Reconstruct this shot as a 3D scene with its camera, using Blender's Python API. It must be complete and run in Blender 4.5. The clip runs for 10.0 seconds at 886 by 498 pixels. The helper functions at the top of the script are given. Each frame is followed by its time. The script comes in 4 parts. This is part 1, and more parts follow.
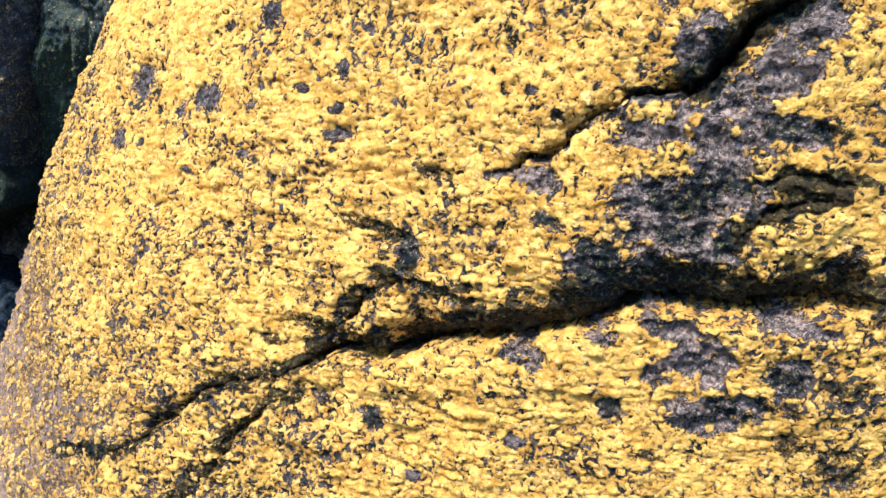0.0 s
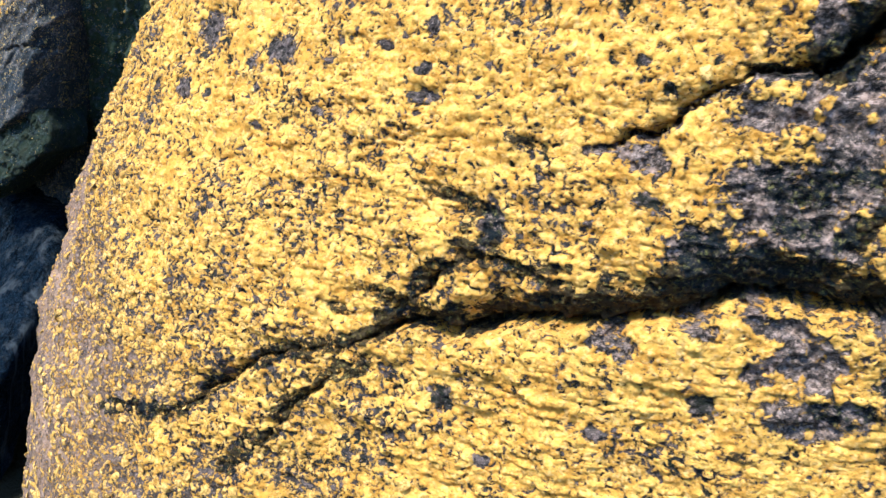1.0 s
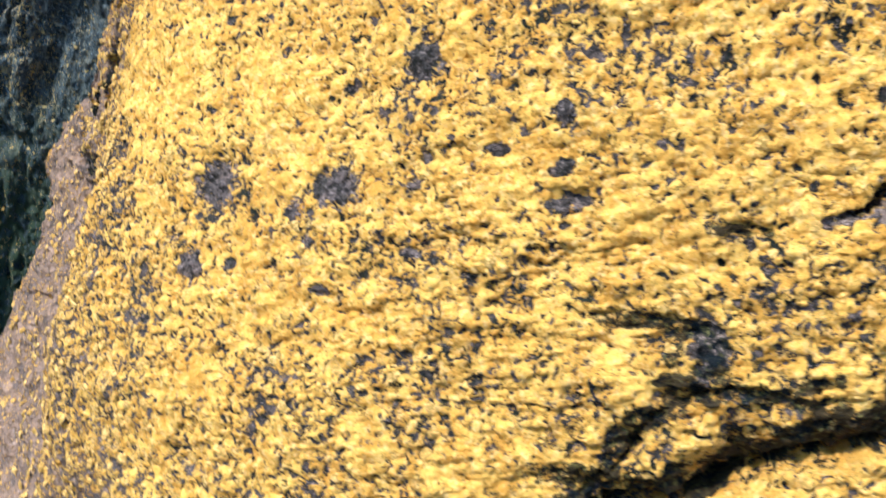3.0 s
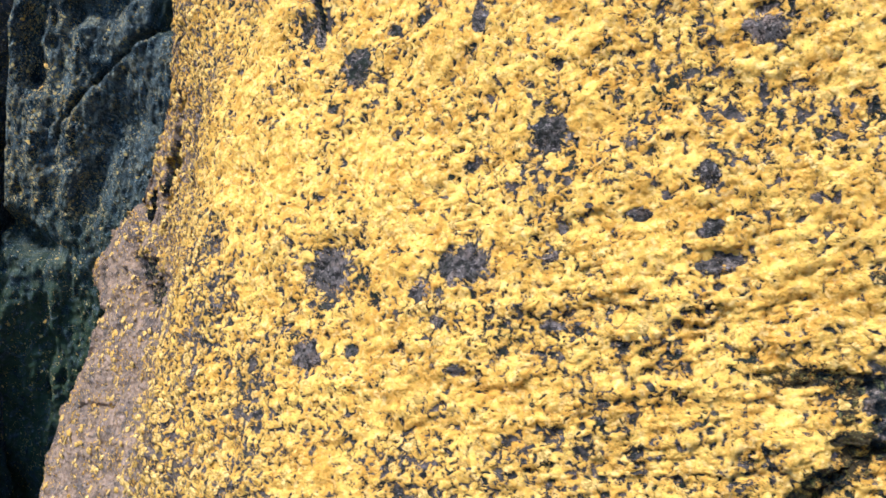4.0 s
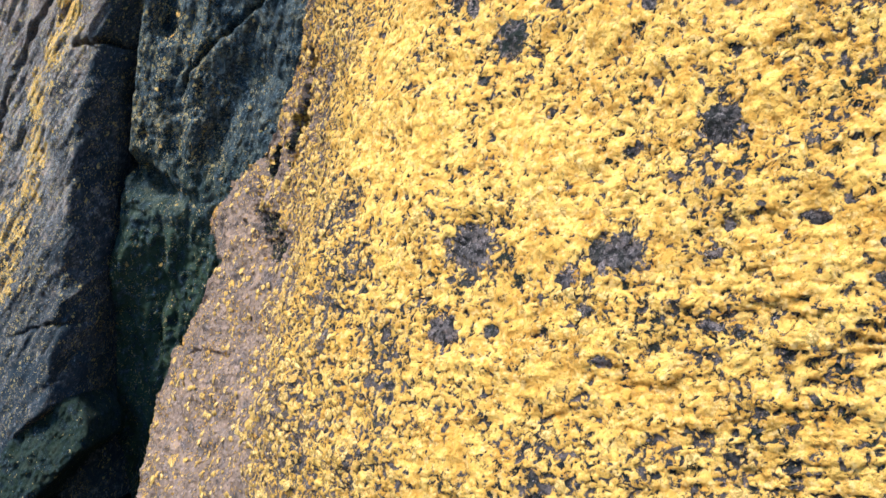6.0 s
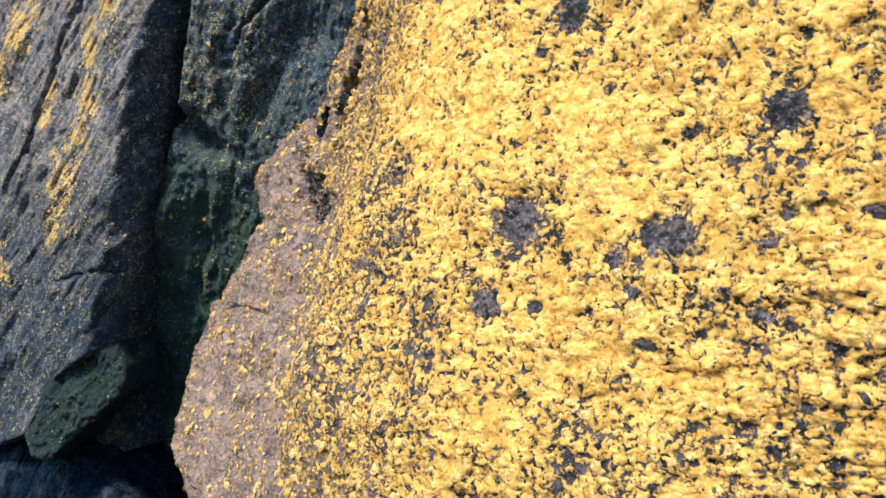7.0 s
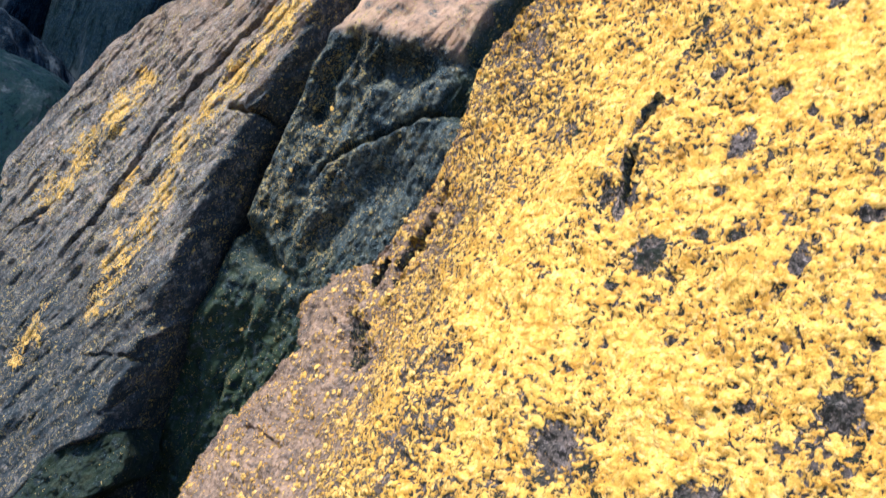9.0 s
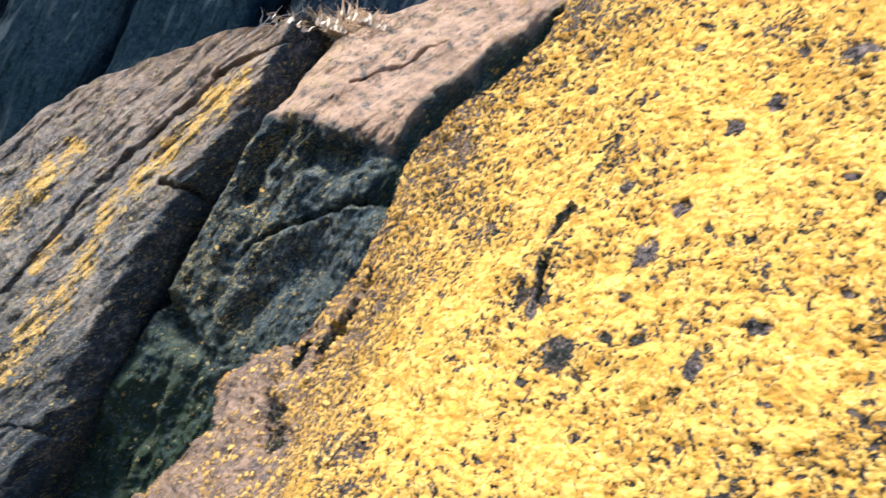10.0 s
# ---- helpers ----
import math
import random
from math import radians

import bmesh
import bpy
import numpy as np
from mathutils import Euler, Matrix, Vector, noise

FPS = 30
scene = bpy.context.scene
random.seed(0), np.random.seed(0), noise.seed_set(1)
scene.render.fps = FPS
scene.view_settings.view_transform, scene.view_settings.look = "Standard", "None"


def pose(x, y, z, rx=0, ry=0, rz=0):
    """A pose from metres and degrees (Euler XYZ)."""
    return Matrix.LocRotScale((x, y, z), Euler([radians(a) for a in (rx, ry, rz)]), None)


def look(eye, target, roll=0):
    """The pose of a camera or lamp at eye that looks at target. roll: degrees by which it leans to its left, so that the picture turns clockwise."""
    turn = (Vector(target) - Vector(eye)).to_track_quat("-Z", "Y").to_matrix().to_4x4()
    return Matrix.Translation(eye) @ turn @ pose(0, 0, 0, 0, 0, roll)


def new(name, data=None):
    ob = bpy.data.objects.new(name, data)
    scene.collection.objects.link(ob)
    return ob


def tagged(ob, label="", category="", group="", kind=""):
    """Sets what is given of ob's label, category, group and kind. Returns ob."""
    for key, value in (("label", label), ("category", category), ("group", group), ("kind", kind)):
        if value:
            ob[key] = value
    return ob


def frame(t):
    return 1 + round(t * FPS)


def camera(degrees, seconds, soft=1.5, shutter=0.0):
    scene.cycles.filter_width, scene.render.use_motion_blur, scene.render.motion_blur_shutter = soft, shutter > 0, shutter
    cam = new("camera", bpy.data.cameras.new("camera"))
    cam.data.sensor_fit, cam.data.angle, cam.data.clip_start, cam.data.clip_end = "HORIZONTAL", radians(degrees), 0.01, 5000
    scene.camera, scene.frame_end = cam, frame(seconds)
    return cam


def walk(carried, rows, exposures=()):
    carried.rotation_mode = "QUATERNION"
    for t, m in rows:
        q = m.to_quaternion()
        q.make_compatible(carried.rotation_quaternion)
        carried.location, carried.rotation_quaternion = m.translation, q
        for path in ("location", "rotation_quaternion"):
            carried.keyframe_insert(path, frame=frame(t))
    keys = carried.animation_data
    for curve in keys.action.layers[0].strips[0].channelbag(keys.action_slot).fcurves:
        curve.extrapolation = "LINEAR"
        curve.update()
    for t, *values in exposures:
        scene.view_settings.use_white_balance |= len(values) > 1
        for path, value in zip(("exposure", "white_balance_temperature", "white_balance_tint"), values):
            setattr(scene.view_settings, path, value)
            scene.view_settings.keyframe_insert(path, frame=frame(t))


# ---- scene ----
cam = camera(53.98, 10.0, soft=1.4, shutter=0.4)
PATH = [
    (0, (0.9767, -0.5830, 1.7067), (0.7941, 1.3533, 1.2407), 9.73),
    (0.5, (0.9383, -0.5426, 1.7067), (0.7393, 1.3806, 1.1954), 10.89),
    (1, (0.8473, -0.4925, 1.6813), (0.6300, 1.4155, 1.1225), 12.78),
    (1.5, (0.7348, -0.4166, 1.6423), (0.5860, 1.5094, 1.1242), 11.76),
    (2, (0.6042, -0.2776, 1.6081), (0.5411, 1.6692, 1.1541), 9.70),
    (2.5, (0.4690, -0.1799, 1.5677), (0.4679, 1.7881, 1.2111), 5.15),
    (3, (0.3157, -0.0923, 1.5395), (0.3868, 1.8951, 1.3272), 2.07),
    (3.2, (0.2494, -0.0740, 1.5322), (0.3280, 1.9179, 1.3711), 0.80),
    (4.3, (0.0355, -0.0510, 1.4925), (0.1270, 1.9466, 1.5261), -1.50),
    (4.5, (0.0144, -0.0390, 1.4950), (0.0725, 1.9600, 1.5222), -1.21),
    (5, (0.0000, 0.0001, 1.5000), (-0.0000, 2.0001, 1.5000), 0.00),
    (5.5, (-0.0274, -0.0121, 1.5207), (-0.0795, 1.9870, 1.4958), 1.68),
    (6.8, (-0.0523, -0.0227, 1.5344), (-0.1892, 1.9662, 1.3736), 4.98),
    (7, (-0.0612, -0.0098, 1.5364), (-0.2212, 1.9771, 1.3732), 5.98),
    (7.5, (-0.0756, -0.0168, 1.5693), (-0.2815, 1.9690, 1.4499), 9.57),
    (8, (-0.0937, -0.0149, 1.6036), (-0.3246, 1.9703, 1.5284), 13.33),
    (8.5, (-0.1170, -0.0253, 1.6342), (-0.3757, 1.9579, 1.6390), 16.79),
    (8.8, (-0.1205, -0.0312, 1.6455), (-0.4024, 1.9475, 1.7177), 18.60),
    (9, (-0.1362, -0.0509, 1.6548), (-0.4209, 1.9257, 1.7655), 19.24),
    (9.5, (-0.1558, -0.0875, 1.6712), (-0.4324, 1.8816, 1.8864), 20.54),
    (10, (-0.1336, -0.1399, 1.6822), (-0.3132, 1.8236, 2.0173), 21.61),
]
walk(cam, [(t, look(eye, target, roll)) for t, eye, target, roll in PATH],
     exposures=[(0, 1.60, 4900, 12), (1.5, 1.60, 4900, 9), (3, 1.46, 4850, 9), (5, 1.42, 4700, 7), (8, 1.50, 4850, 10), (10, 1.68, 5050, 9)])

# ---- light ----
SUN = Vector((-0.38, -0.52, 0.77)).normalized()
world = bpy.data.worlds.new("sky")
scene.world = world
world.use_nodes = True
nt = world.node_tree
sky = nt.nodes.new("ShaderNodeTexSky")
sky.sky_type, sky.sun_disc = "NISHITA", False
sky.sun_elevation = math.asin(SUN.z)
sky.sun_rotation = math.atan2(SUN.x, SUN.y)
sky.air_density, sky.ozone_density = 1.4, 7.0
nt.links.new(sky.outputs[0], nt.nodes["Background"].inputs[0])
nt.nodes["Background"].inputs[1].default_value = 0.12
sun = new("sun", bpy.data.lights.new("sun", "SUN"))
sun.data.energy, sun.data.angle, sun.data.color = 3.4, radians(8), (1.0, 0.86, 0.615)
sun.rotation_mode = "QUATERNION"
sun.rotation_quaternion = SUN.to_track_quat("Z", "Y")


# ---- noise on arrays ----
def grain(p, size, seed=0):
    """Gradient noise, about -1 to 1, on an array of places; size: the width of a lump in metres."""
    q = (np.asarray(p, float) / size + np.array([17.3, 5.1, 9.7]) + seed * 3.17).astype(np.float32)
    shape = q.shape[:-1]
    q = q.reshape(-1, 3).T
    i = np.floor(q).astype(np.int32)
    f = q - i
    u = f * f * f * (f * (f * 6 - 15) + 10)
    hx = [(i[0] + a) * np.int32(374761393) for a in (0, 1)]
    hy = [(i[1] + b) * np.int32(668265263) for b in (0, 1)]
    hz = [(i[2] + c) * np.int32(1013904223) + np.int32(seed * 127412617 % 2147483647) for c in (0, 1)]
    total = np.zeros(q.shape[1], np.float32)
    for a in (0, 1):
        for b in (0, 1):
            for c in (0, 1):
                h = hx[a] + hy[b] + hz[c]
                h = (h ^ (h >> 13)) * np.int32(1274126177)
                h = h ^ (h >> 16)
                dot = ((h & 255) / np.float32(127.5) - 1) * (f[0] - a) + ((h >> 8 & 255) / np.float32(127.5) - 1) * (f[1] - b) + ((h >> 16 & 127) / np.float32(63.5) - 1) * (f[2] - c)
                w = (u[0] if a else 1 - u[0]) * (u[1] if b else 1 - u[1]) * (u[2] if c else 1 - u[2])
                total += w * dot
    return (total * np.float32(1.4)).reshape(shape)


def rough(p, size, octaves=3, seed=0, fall=0.5):
    total, amp = 0.0, 1.0
    for k in range(octaves):
        total = total + amp * grain(p, size / 2**k, seed + k)
        amp *= fall
    return total


def smooth(a, b, v):
    t = np.clip((v - a) / (b - a), 0, 1)
    return t * t * (3 - 2 * t)


def to_line(x, z, line):
    """Distance of plane places to a broken line, the side (positive above or left of it) and how far along it lies (0 to 1)."""
    best, side, along = np.full(x.shape, 1e9), np.zeros(x.shape), np.zeros(x.shape)
    n = len(line) - 1
    for k, ((x0, z0), (x1, z1)) in enumerate(zip(line, line[1:])):
        dx, dz = x1 - x0, z1 - z0
        t = np.clip(((x - x0) * dx + (z - z0) * dz) / (dx * dx + dz * dz), 0, 1)
        ox, oz = x - x0 - t * dx, z - z0 - t * dz
        d = np.hypot(ox, oz)
        near = d < best
        best = np.where(near, d, best)
        side = np.where(near, np.sign(dx * oz - dz * ox), side)
        along = np.where(near, (k + t) / n, along)
    return best, side, along


def near_line(x, z, line, reach):
    """Distance and side of a broken line, worked out only within reach of it."""
    xs, zs = zip(*line)
    near = (x > min(xs) - reach) & (x < max(xs) + reach) & (z > min(zs) - reach) & (z < max(zs) + reach)
    d, side = np.full(x.shape, 9.0), np.ones(x.shape)
    if near.any():
        d[near], side[near], _ = to_line(x[near], z[near], line)
    return d, side


def groove(x, z, p, line, width, depth, lip=0.0, drop=0.0, ends=0.08):
    """Depth of a jagged crack along a line, with a rounded overhang of height lip above it that falls back by drop."""
    xs, zs = zip(*line)
    m = 0.05 + width * 3 + lip * 1.6
    near = (x > min(xs) - m) & (x < max(xs) + m) & (z > min(zs) - m) & (z < max(zs) + m)
    full = np.zeros(x.shape)
    if not near.any():
        return full
    x, z, p = x[near], z[near], p[near]
    wx = 0.013 * rough(p, 0.07, 4, 40, 0.7) + 0.3 * width * rough(p, 0.02, 2, 42)
    wz = 0.014 * rough(p, 0.07, 4, 46, 0.7) + 0.3 * width * rough(p, 0.02, 2, 48)
    d, side, along = to_line(x + wx, z + wz, line)
    fade = smooth(0, ends, along) * smooth(1, 1 - ends, along) if ends else 1.0
    wide = np.maximum(width * fade * (0.8 + 0.9 * rough(p, 0.10, 2, 41)), 0.0015)
    cut = depth * np.exp(-((d / wide) ** 3)) * (0.65 + 0.35 * fade)
    cut = cut * smooth(0.0, 0.25, fade) * np.clip(0.75 + 0.75 * rough(p, 0.09, 3, 45), 0.15, 1)
    if lip:
        tall = lip * (0.8 + 0.5 * rough(p, 0.13, 2, 43))
        cut = cut + fade * (0.2 + 0.8 * smooth(0.0, 0.30, along)) * drop * np.clip(1 - d / np.maximum(tall, 0.01), 0, 1) ** 2 * (side > 0)
    full[near] = cut
    return full


# ---- meshes from grids ----
def sheet(name, pts, material, wrap=False, marks=None):
    """One mesh from rows of places (rows, columns, 3); marks: named values on its places."""
    nv, nu, _ = pts.shape
    me = bpy.data.meshes.new(name)
    idx = np.arange(nv * nu).reshape(nv, nu)
    nxt = np.roll(idx, -1, 1) if wrap else idx[:, 1:]
    cur = idx if wrap else idx[:, :-1]
    quads = np.stack([cur[:-1], nxt[:-1], nxt[1:], cur[1:]], -1).reshape(-1, 4)
    me.vertices.add(nv * nu)
    me.vertices.foreach_set("co", pts.reshape(-1).astype(np.float32))
    me.loops.add(quads.size)
    me.loops.foreach_set("vertex_index", quads.reshape(-1).astype(np.int32))
    me.polygons.add(len(quads))
    me.polygons.foreach_set("loop_start", np.arange(0, quads.size, 4, dtype=np.int32))
    me.polygons.foreach_set("use_smooth", np.ones(len(quads), bool))
    me.update(calc_edges=True)
    for key, values in (marks or {}).items():
        layer = me.attributes.new(key, "FLOAT", "POINT")
        layer.data.foreach_set("value", np.asarray(values, np.float32).reshape(-1))
    me.materials.append(material)
    return new(name, me)


def normals(pts):
    du, dv = np.gradient(pts, axis=1), np.gradient(pts, axis=0)
    n = np.cross(du, dv)
    return n / (np.linalg.norm(n, axis=-1, keepdims=True) + 1e-12)


def rosettes(name, pts, weight, count, size, parent, seed, label="", rise=1.0):
    """Many small raised lichen rosettes on a grid of places, as one part; weight: how thickly each place is grown."""
    rng = np.random.default_rng(seed)
    nrm = normals(pts)
    du = np.linalg.norm(np.gradient(pts, axis=1), axis=-1)
    dv = np.linalg.norm(np.gradient(pts, axis=0), axis=-1)
    w = (np.clip(weight, 0, None) * du * dv).reshape(-1)
    w = np.cumsum(w)
    pick = np.clip(np.searchsorted(w, rng.random(count) * w[-1]), 0, len(w) - 1)
    at, up = pts.reshape(-1, 3)[pick], nrm.reshape(-1, 3)[pick]
    up = np.where((up * (np.array([MID[0], MID[1], 1.4]) - at)).sum(-1, keepdims=True) > 0, -up, up) if seed < 100 else np.where(up[:, 1:2] > 0, -up, up)
    side = np.cross(up, [0.0, 0.0, 1.0])
    side /= np.linalg.norm(side, axis=-1, keepdims=True) + 1e-9
    over = np.cross(side, up)
    r = size * np.clip(np.exp(0.45 * rng.standard_normal(count)), 0.3, 1.9)
    k = 9
    a = np.linspace(0, 2 * np.pi, k, endpoint=False) + rng.random((count, 1)) * 6.3
    lobes = 1 + 0.22 * rng.standard_normal((count, k))
    rings = [np.zeros((count, 1, 3))]
    rings[0] = (at + up * (0.22 * r * rise)[:, None])[:, None]
    for part_of, lift in ((0.62, 0.26), (1.0, -0.12)):
        rr = r[:, None] * part_of * lobes
        hh = r[:, None] * rise * (lift + 0.08 * rng.standard_normal((count, k)))
        rings.append(at[:, None] + side[:, None] * (rr * np.cos(a))[..., None] + over[:, None] * (rr * np.sin(a))[..., None] + up[:, None] * hh[..., None])
    verts = np.concatenate(rings, 1)
    j = np.arange(k)
    n = (j + 1) % k
    tris = np.concatenate([np.stack([0 * j, 1 + j, 1 + n], -1), np.stack([1 + j, 1 + k + j, 1 + k + n], -1), np.stack([1 + j, 1 + k + n, 1 + n], -1)])
    tris = (tris[None] + (np.arange(count) * (1 + 2 * k))[:, None, None]).reshape(-1, 3)
    me = bpy.data.meshes.new(name)
    me.vertices.add(len(verts) * (1 + 2 * k))
    me.vertices.foreach_set("co", verts.reshape(-1).astype(np.float32))
    me.loops.add(tris.size)
    me.loops.foreach_set("vertex_index", tris.reshape(-1).astype(np.int32))
    me.polygons.add(len(tris))
    me.polygons.foreach_set("loop_start", np.arange(0, tris.size, 3, dtype=np.int32))
    me.polygons.foreach_set("use_smooth", np.ones(len(tris), bool))
    me.update(calc_edges=True)
    me.materials.append(ROSETTE)
    ob = new(name, me)
    ob.parent = parent
    return tagged(ob, label, kind="stuff")


# ---- materials ----
class Nodes:
    def __init__(self, name):
        self.material = bpy.data.materials.new(name)
        self.material.use_nodes = True
        self.tree = self.material.node_tree
        self.shader = self.tree.nodes["Principled BSDF"]
        coords = self.tree.nodes.new("ShaderNodeTexCoord")
        self.where = coords.outputs["Object"]

    def put(self, socket, value):
        if hasattr(value, "links"):
            self.tree.links.new(value, socket)
        else:
            socket.default_value = value

    def noise(self, scale, detail=3.0, rough=0.55, twist=0.0, at=None, stretch=None):
        n = self.tree.nodes.new("ShaderNodeTexNoise")
        at = at or self.where
        if stretch:
            m = self.tree.nodes.new("ShaderNodeMapping")
            self.tree.links.new(at, m.inputs[0])
            m.inputs["Scale"].default_value = stretch
            at = m.outputs[0]
        self.tree.links.new(at, n.inputs["Vector"])
        n.inputs["Scale"].default_value, n.inputs["Detail"].default_value = scale, detail
        n.inputs["Roughness"].default_value, n.inputs["Distortion"].default_value = rough, twist
        return n.outputs[0]

    def cells(self, scale, at=None, kind="F1", random=1.0):
        n = self.tree.nodes.new("ShaderNodeTexVoronoi")
        n.feature = kind
        self.tree.links.new(at or self.where, n.inputs["Vector"])
        n.inputs["Scale"].default_value, n.inputs["Randomness"].default_value = scale, random
        return n.outputs

    def warped(self, scale, amount):
        """Places shifted by noise, for uneven outlines."""
        n = self.tree.nodes.new("ShaderNodeTexNoise")
        self.tree.links.new(self.where, n.inputs["Vector"])
        n.inputs["Scale"].default_value, n.inputs["Detail"].default_value = scale, 2.0
        sub = self.tree.nodes.new("ShaderNodeVectorMath")
        sub.operation = "SUBTRACT"
        self.tree.links.new(n.outputs["Color"], sub.inputs[0])
        sub.inputs[1].default_value = (0.5, 0.5, 0.5)
        mul = self.tree.nodes.new("ShaderNodeVectorMath")
        mul.operation = "MULTIPLY_ADD"
        self.tree.links.new(sub.outputs[0], mul.inputs[0])
        mul.inputs[1].default_value = (amount,) * 3
        self.tree.links.new(self.where, mul.inputs[2])
        return mul.outputs[0]

    def mark(self, name):
        n = self.tree.nodes.new("ShaderNodeAttribute")
        n.attribute_name = name
        return n.outputs["Fac"]

    def sum(self, op, a, b=0.0, c=0.0):
        n = self.tree.nodes.new("ShaderNodeMath")
        n.operation = op
        for socket, value in zip(n.inputs, (a, b, c)):
            self.put(socket, value)
        return n.outputs[0]

    def step(self, value, lo, hi, out0=0.0, out1=1.0):
        n = self.tree.nodes.new("ShaderNodeMapRange")
        n.interpolation_type = "SMOOTHSTEP"
        for k, v in zip((0, 1, 2, 3, 4), (value, lo, hi, out0, out1)):
            self.put(n.inputs[k], v)
        return n.outputs[0]

    def blend(self, t, a, b):
        n = self.tree.nodes.new("ShaderNodeMix")
        n.data_type = "RGBA"
        self.put(n.inputs[0], t)
        for socket, value in ((n.inputs[6], a), (n.inputs[7], b)):
            self.put(socket, (*value, 1.0) if isinstance(value, tuple) else value)
        return n.outputs[2]

    def bump(self, height, distance, strength=1.0, under=None):
        n = self.tree.nodes.new("ShaderNodeBump")
        self.put(n.inputs["Height"], height)
        n.inputs["Distance"].default_value, n.inputs["Strength"].default_value = distance, strength
        if under is not None:
            self.tree.links.new(under, n.inputs["Normal"])
        return n.outputs[0]

    def done(self, colour, roughness=0.9, normal=None, gloss=0.2):
        self.put(self.shader.inputs["Base Color"], (*colour, 1.0) if isinstance(colour, tuple) else colour)
        self.put(self.shader.inputs["Roughness"], roughness)
        self.put(self.shader.inputs["Specular IOR Level"], gloss)
        if normal is not None:
            self.tree.links.new(normal, self.shader.inputs["Normal"])
        return self.material


def stone_colour(n, dark, pale, warm, pits=0.88):
    """Grainy sandstone: blotches, sand grains and small dark pits."""
    base = n.blend(n.step(n.noise(7, 5, 0.65), 0.36, 0.66), dark, pale)
    base = n.blend(n.step(n.noise(26, 5, 0.65, 0.4), 0.47, 0.68), base, warm)
    base = n.blend(n.sum("MULTIPLY", n.step(n.noise(115, 5, 0.85), 0.535, 0.60), 0.85), base, tuple(min(2.4 * v, 0.55) for v in pale))
    return n.blend(n.sum("MULTIPLY", n.step(n.noise(70, 6, 0.8), 0.53, 0.44), pits), base, tuple(0.25 * v for v in dark))


def crust_yellow(n, level):
    """The lichen's yellow: bright on its tops, orange-brown in its hollows, with small dark pores."""
    yellow = n.blend(n.step(n.noise(24, 5, 0.65), 0.36, 0.62), (0.67, 0.320, 0.038), (0.87, 0.490, 0.084))
    yellow = n.blend(n.sum("MULTIPLY", n.step(n.noise(85, 4, 0.7), 0.49, 0.66), 0.50), yellow, (0.94, 0.66, 0.26))
    yellow = n.blend(n.sum("MULTIPLY", n.step(n.noise(9, 4, 0.6), 0.52, 0.70), 0.5), yellow, (0.60, 0.285, 0.030))
    yellow = n.blend(n.sum("MULTIPLY", n.step(level, 0.600, 0.530), 0.60), yellow, (0.38, 0.20, 0.030))
    return n.blend(n.sum("MULTIPLY", n.step(n.noise(170, 4, 0.7), 0.42, 0.35), 0.7), yellow, (0.25, 0.135, 0.026))


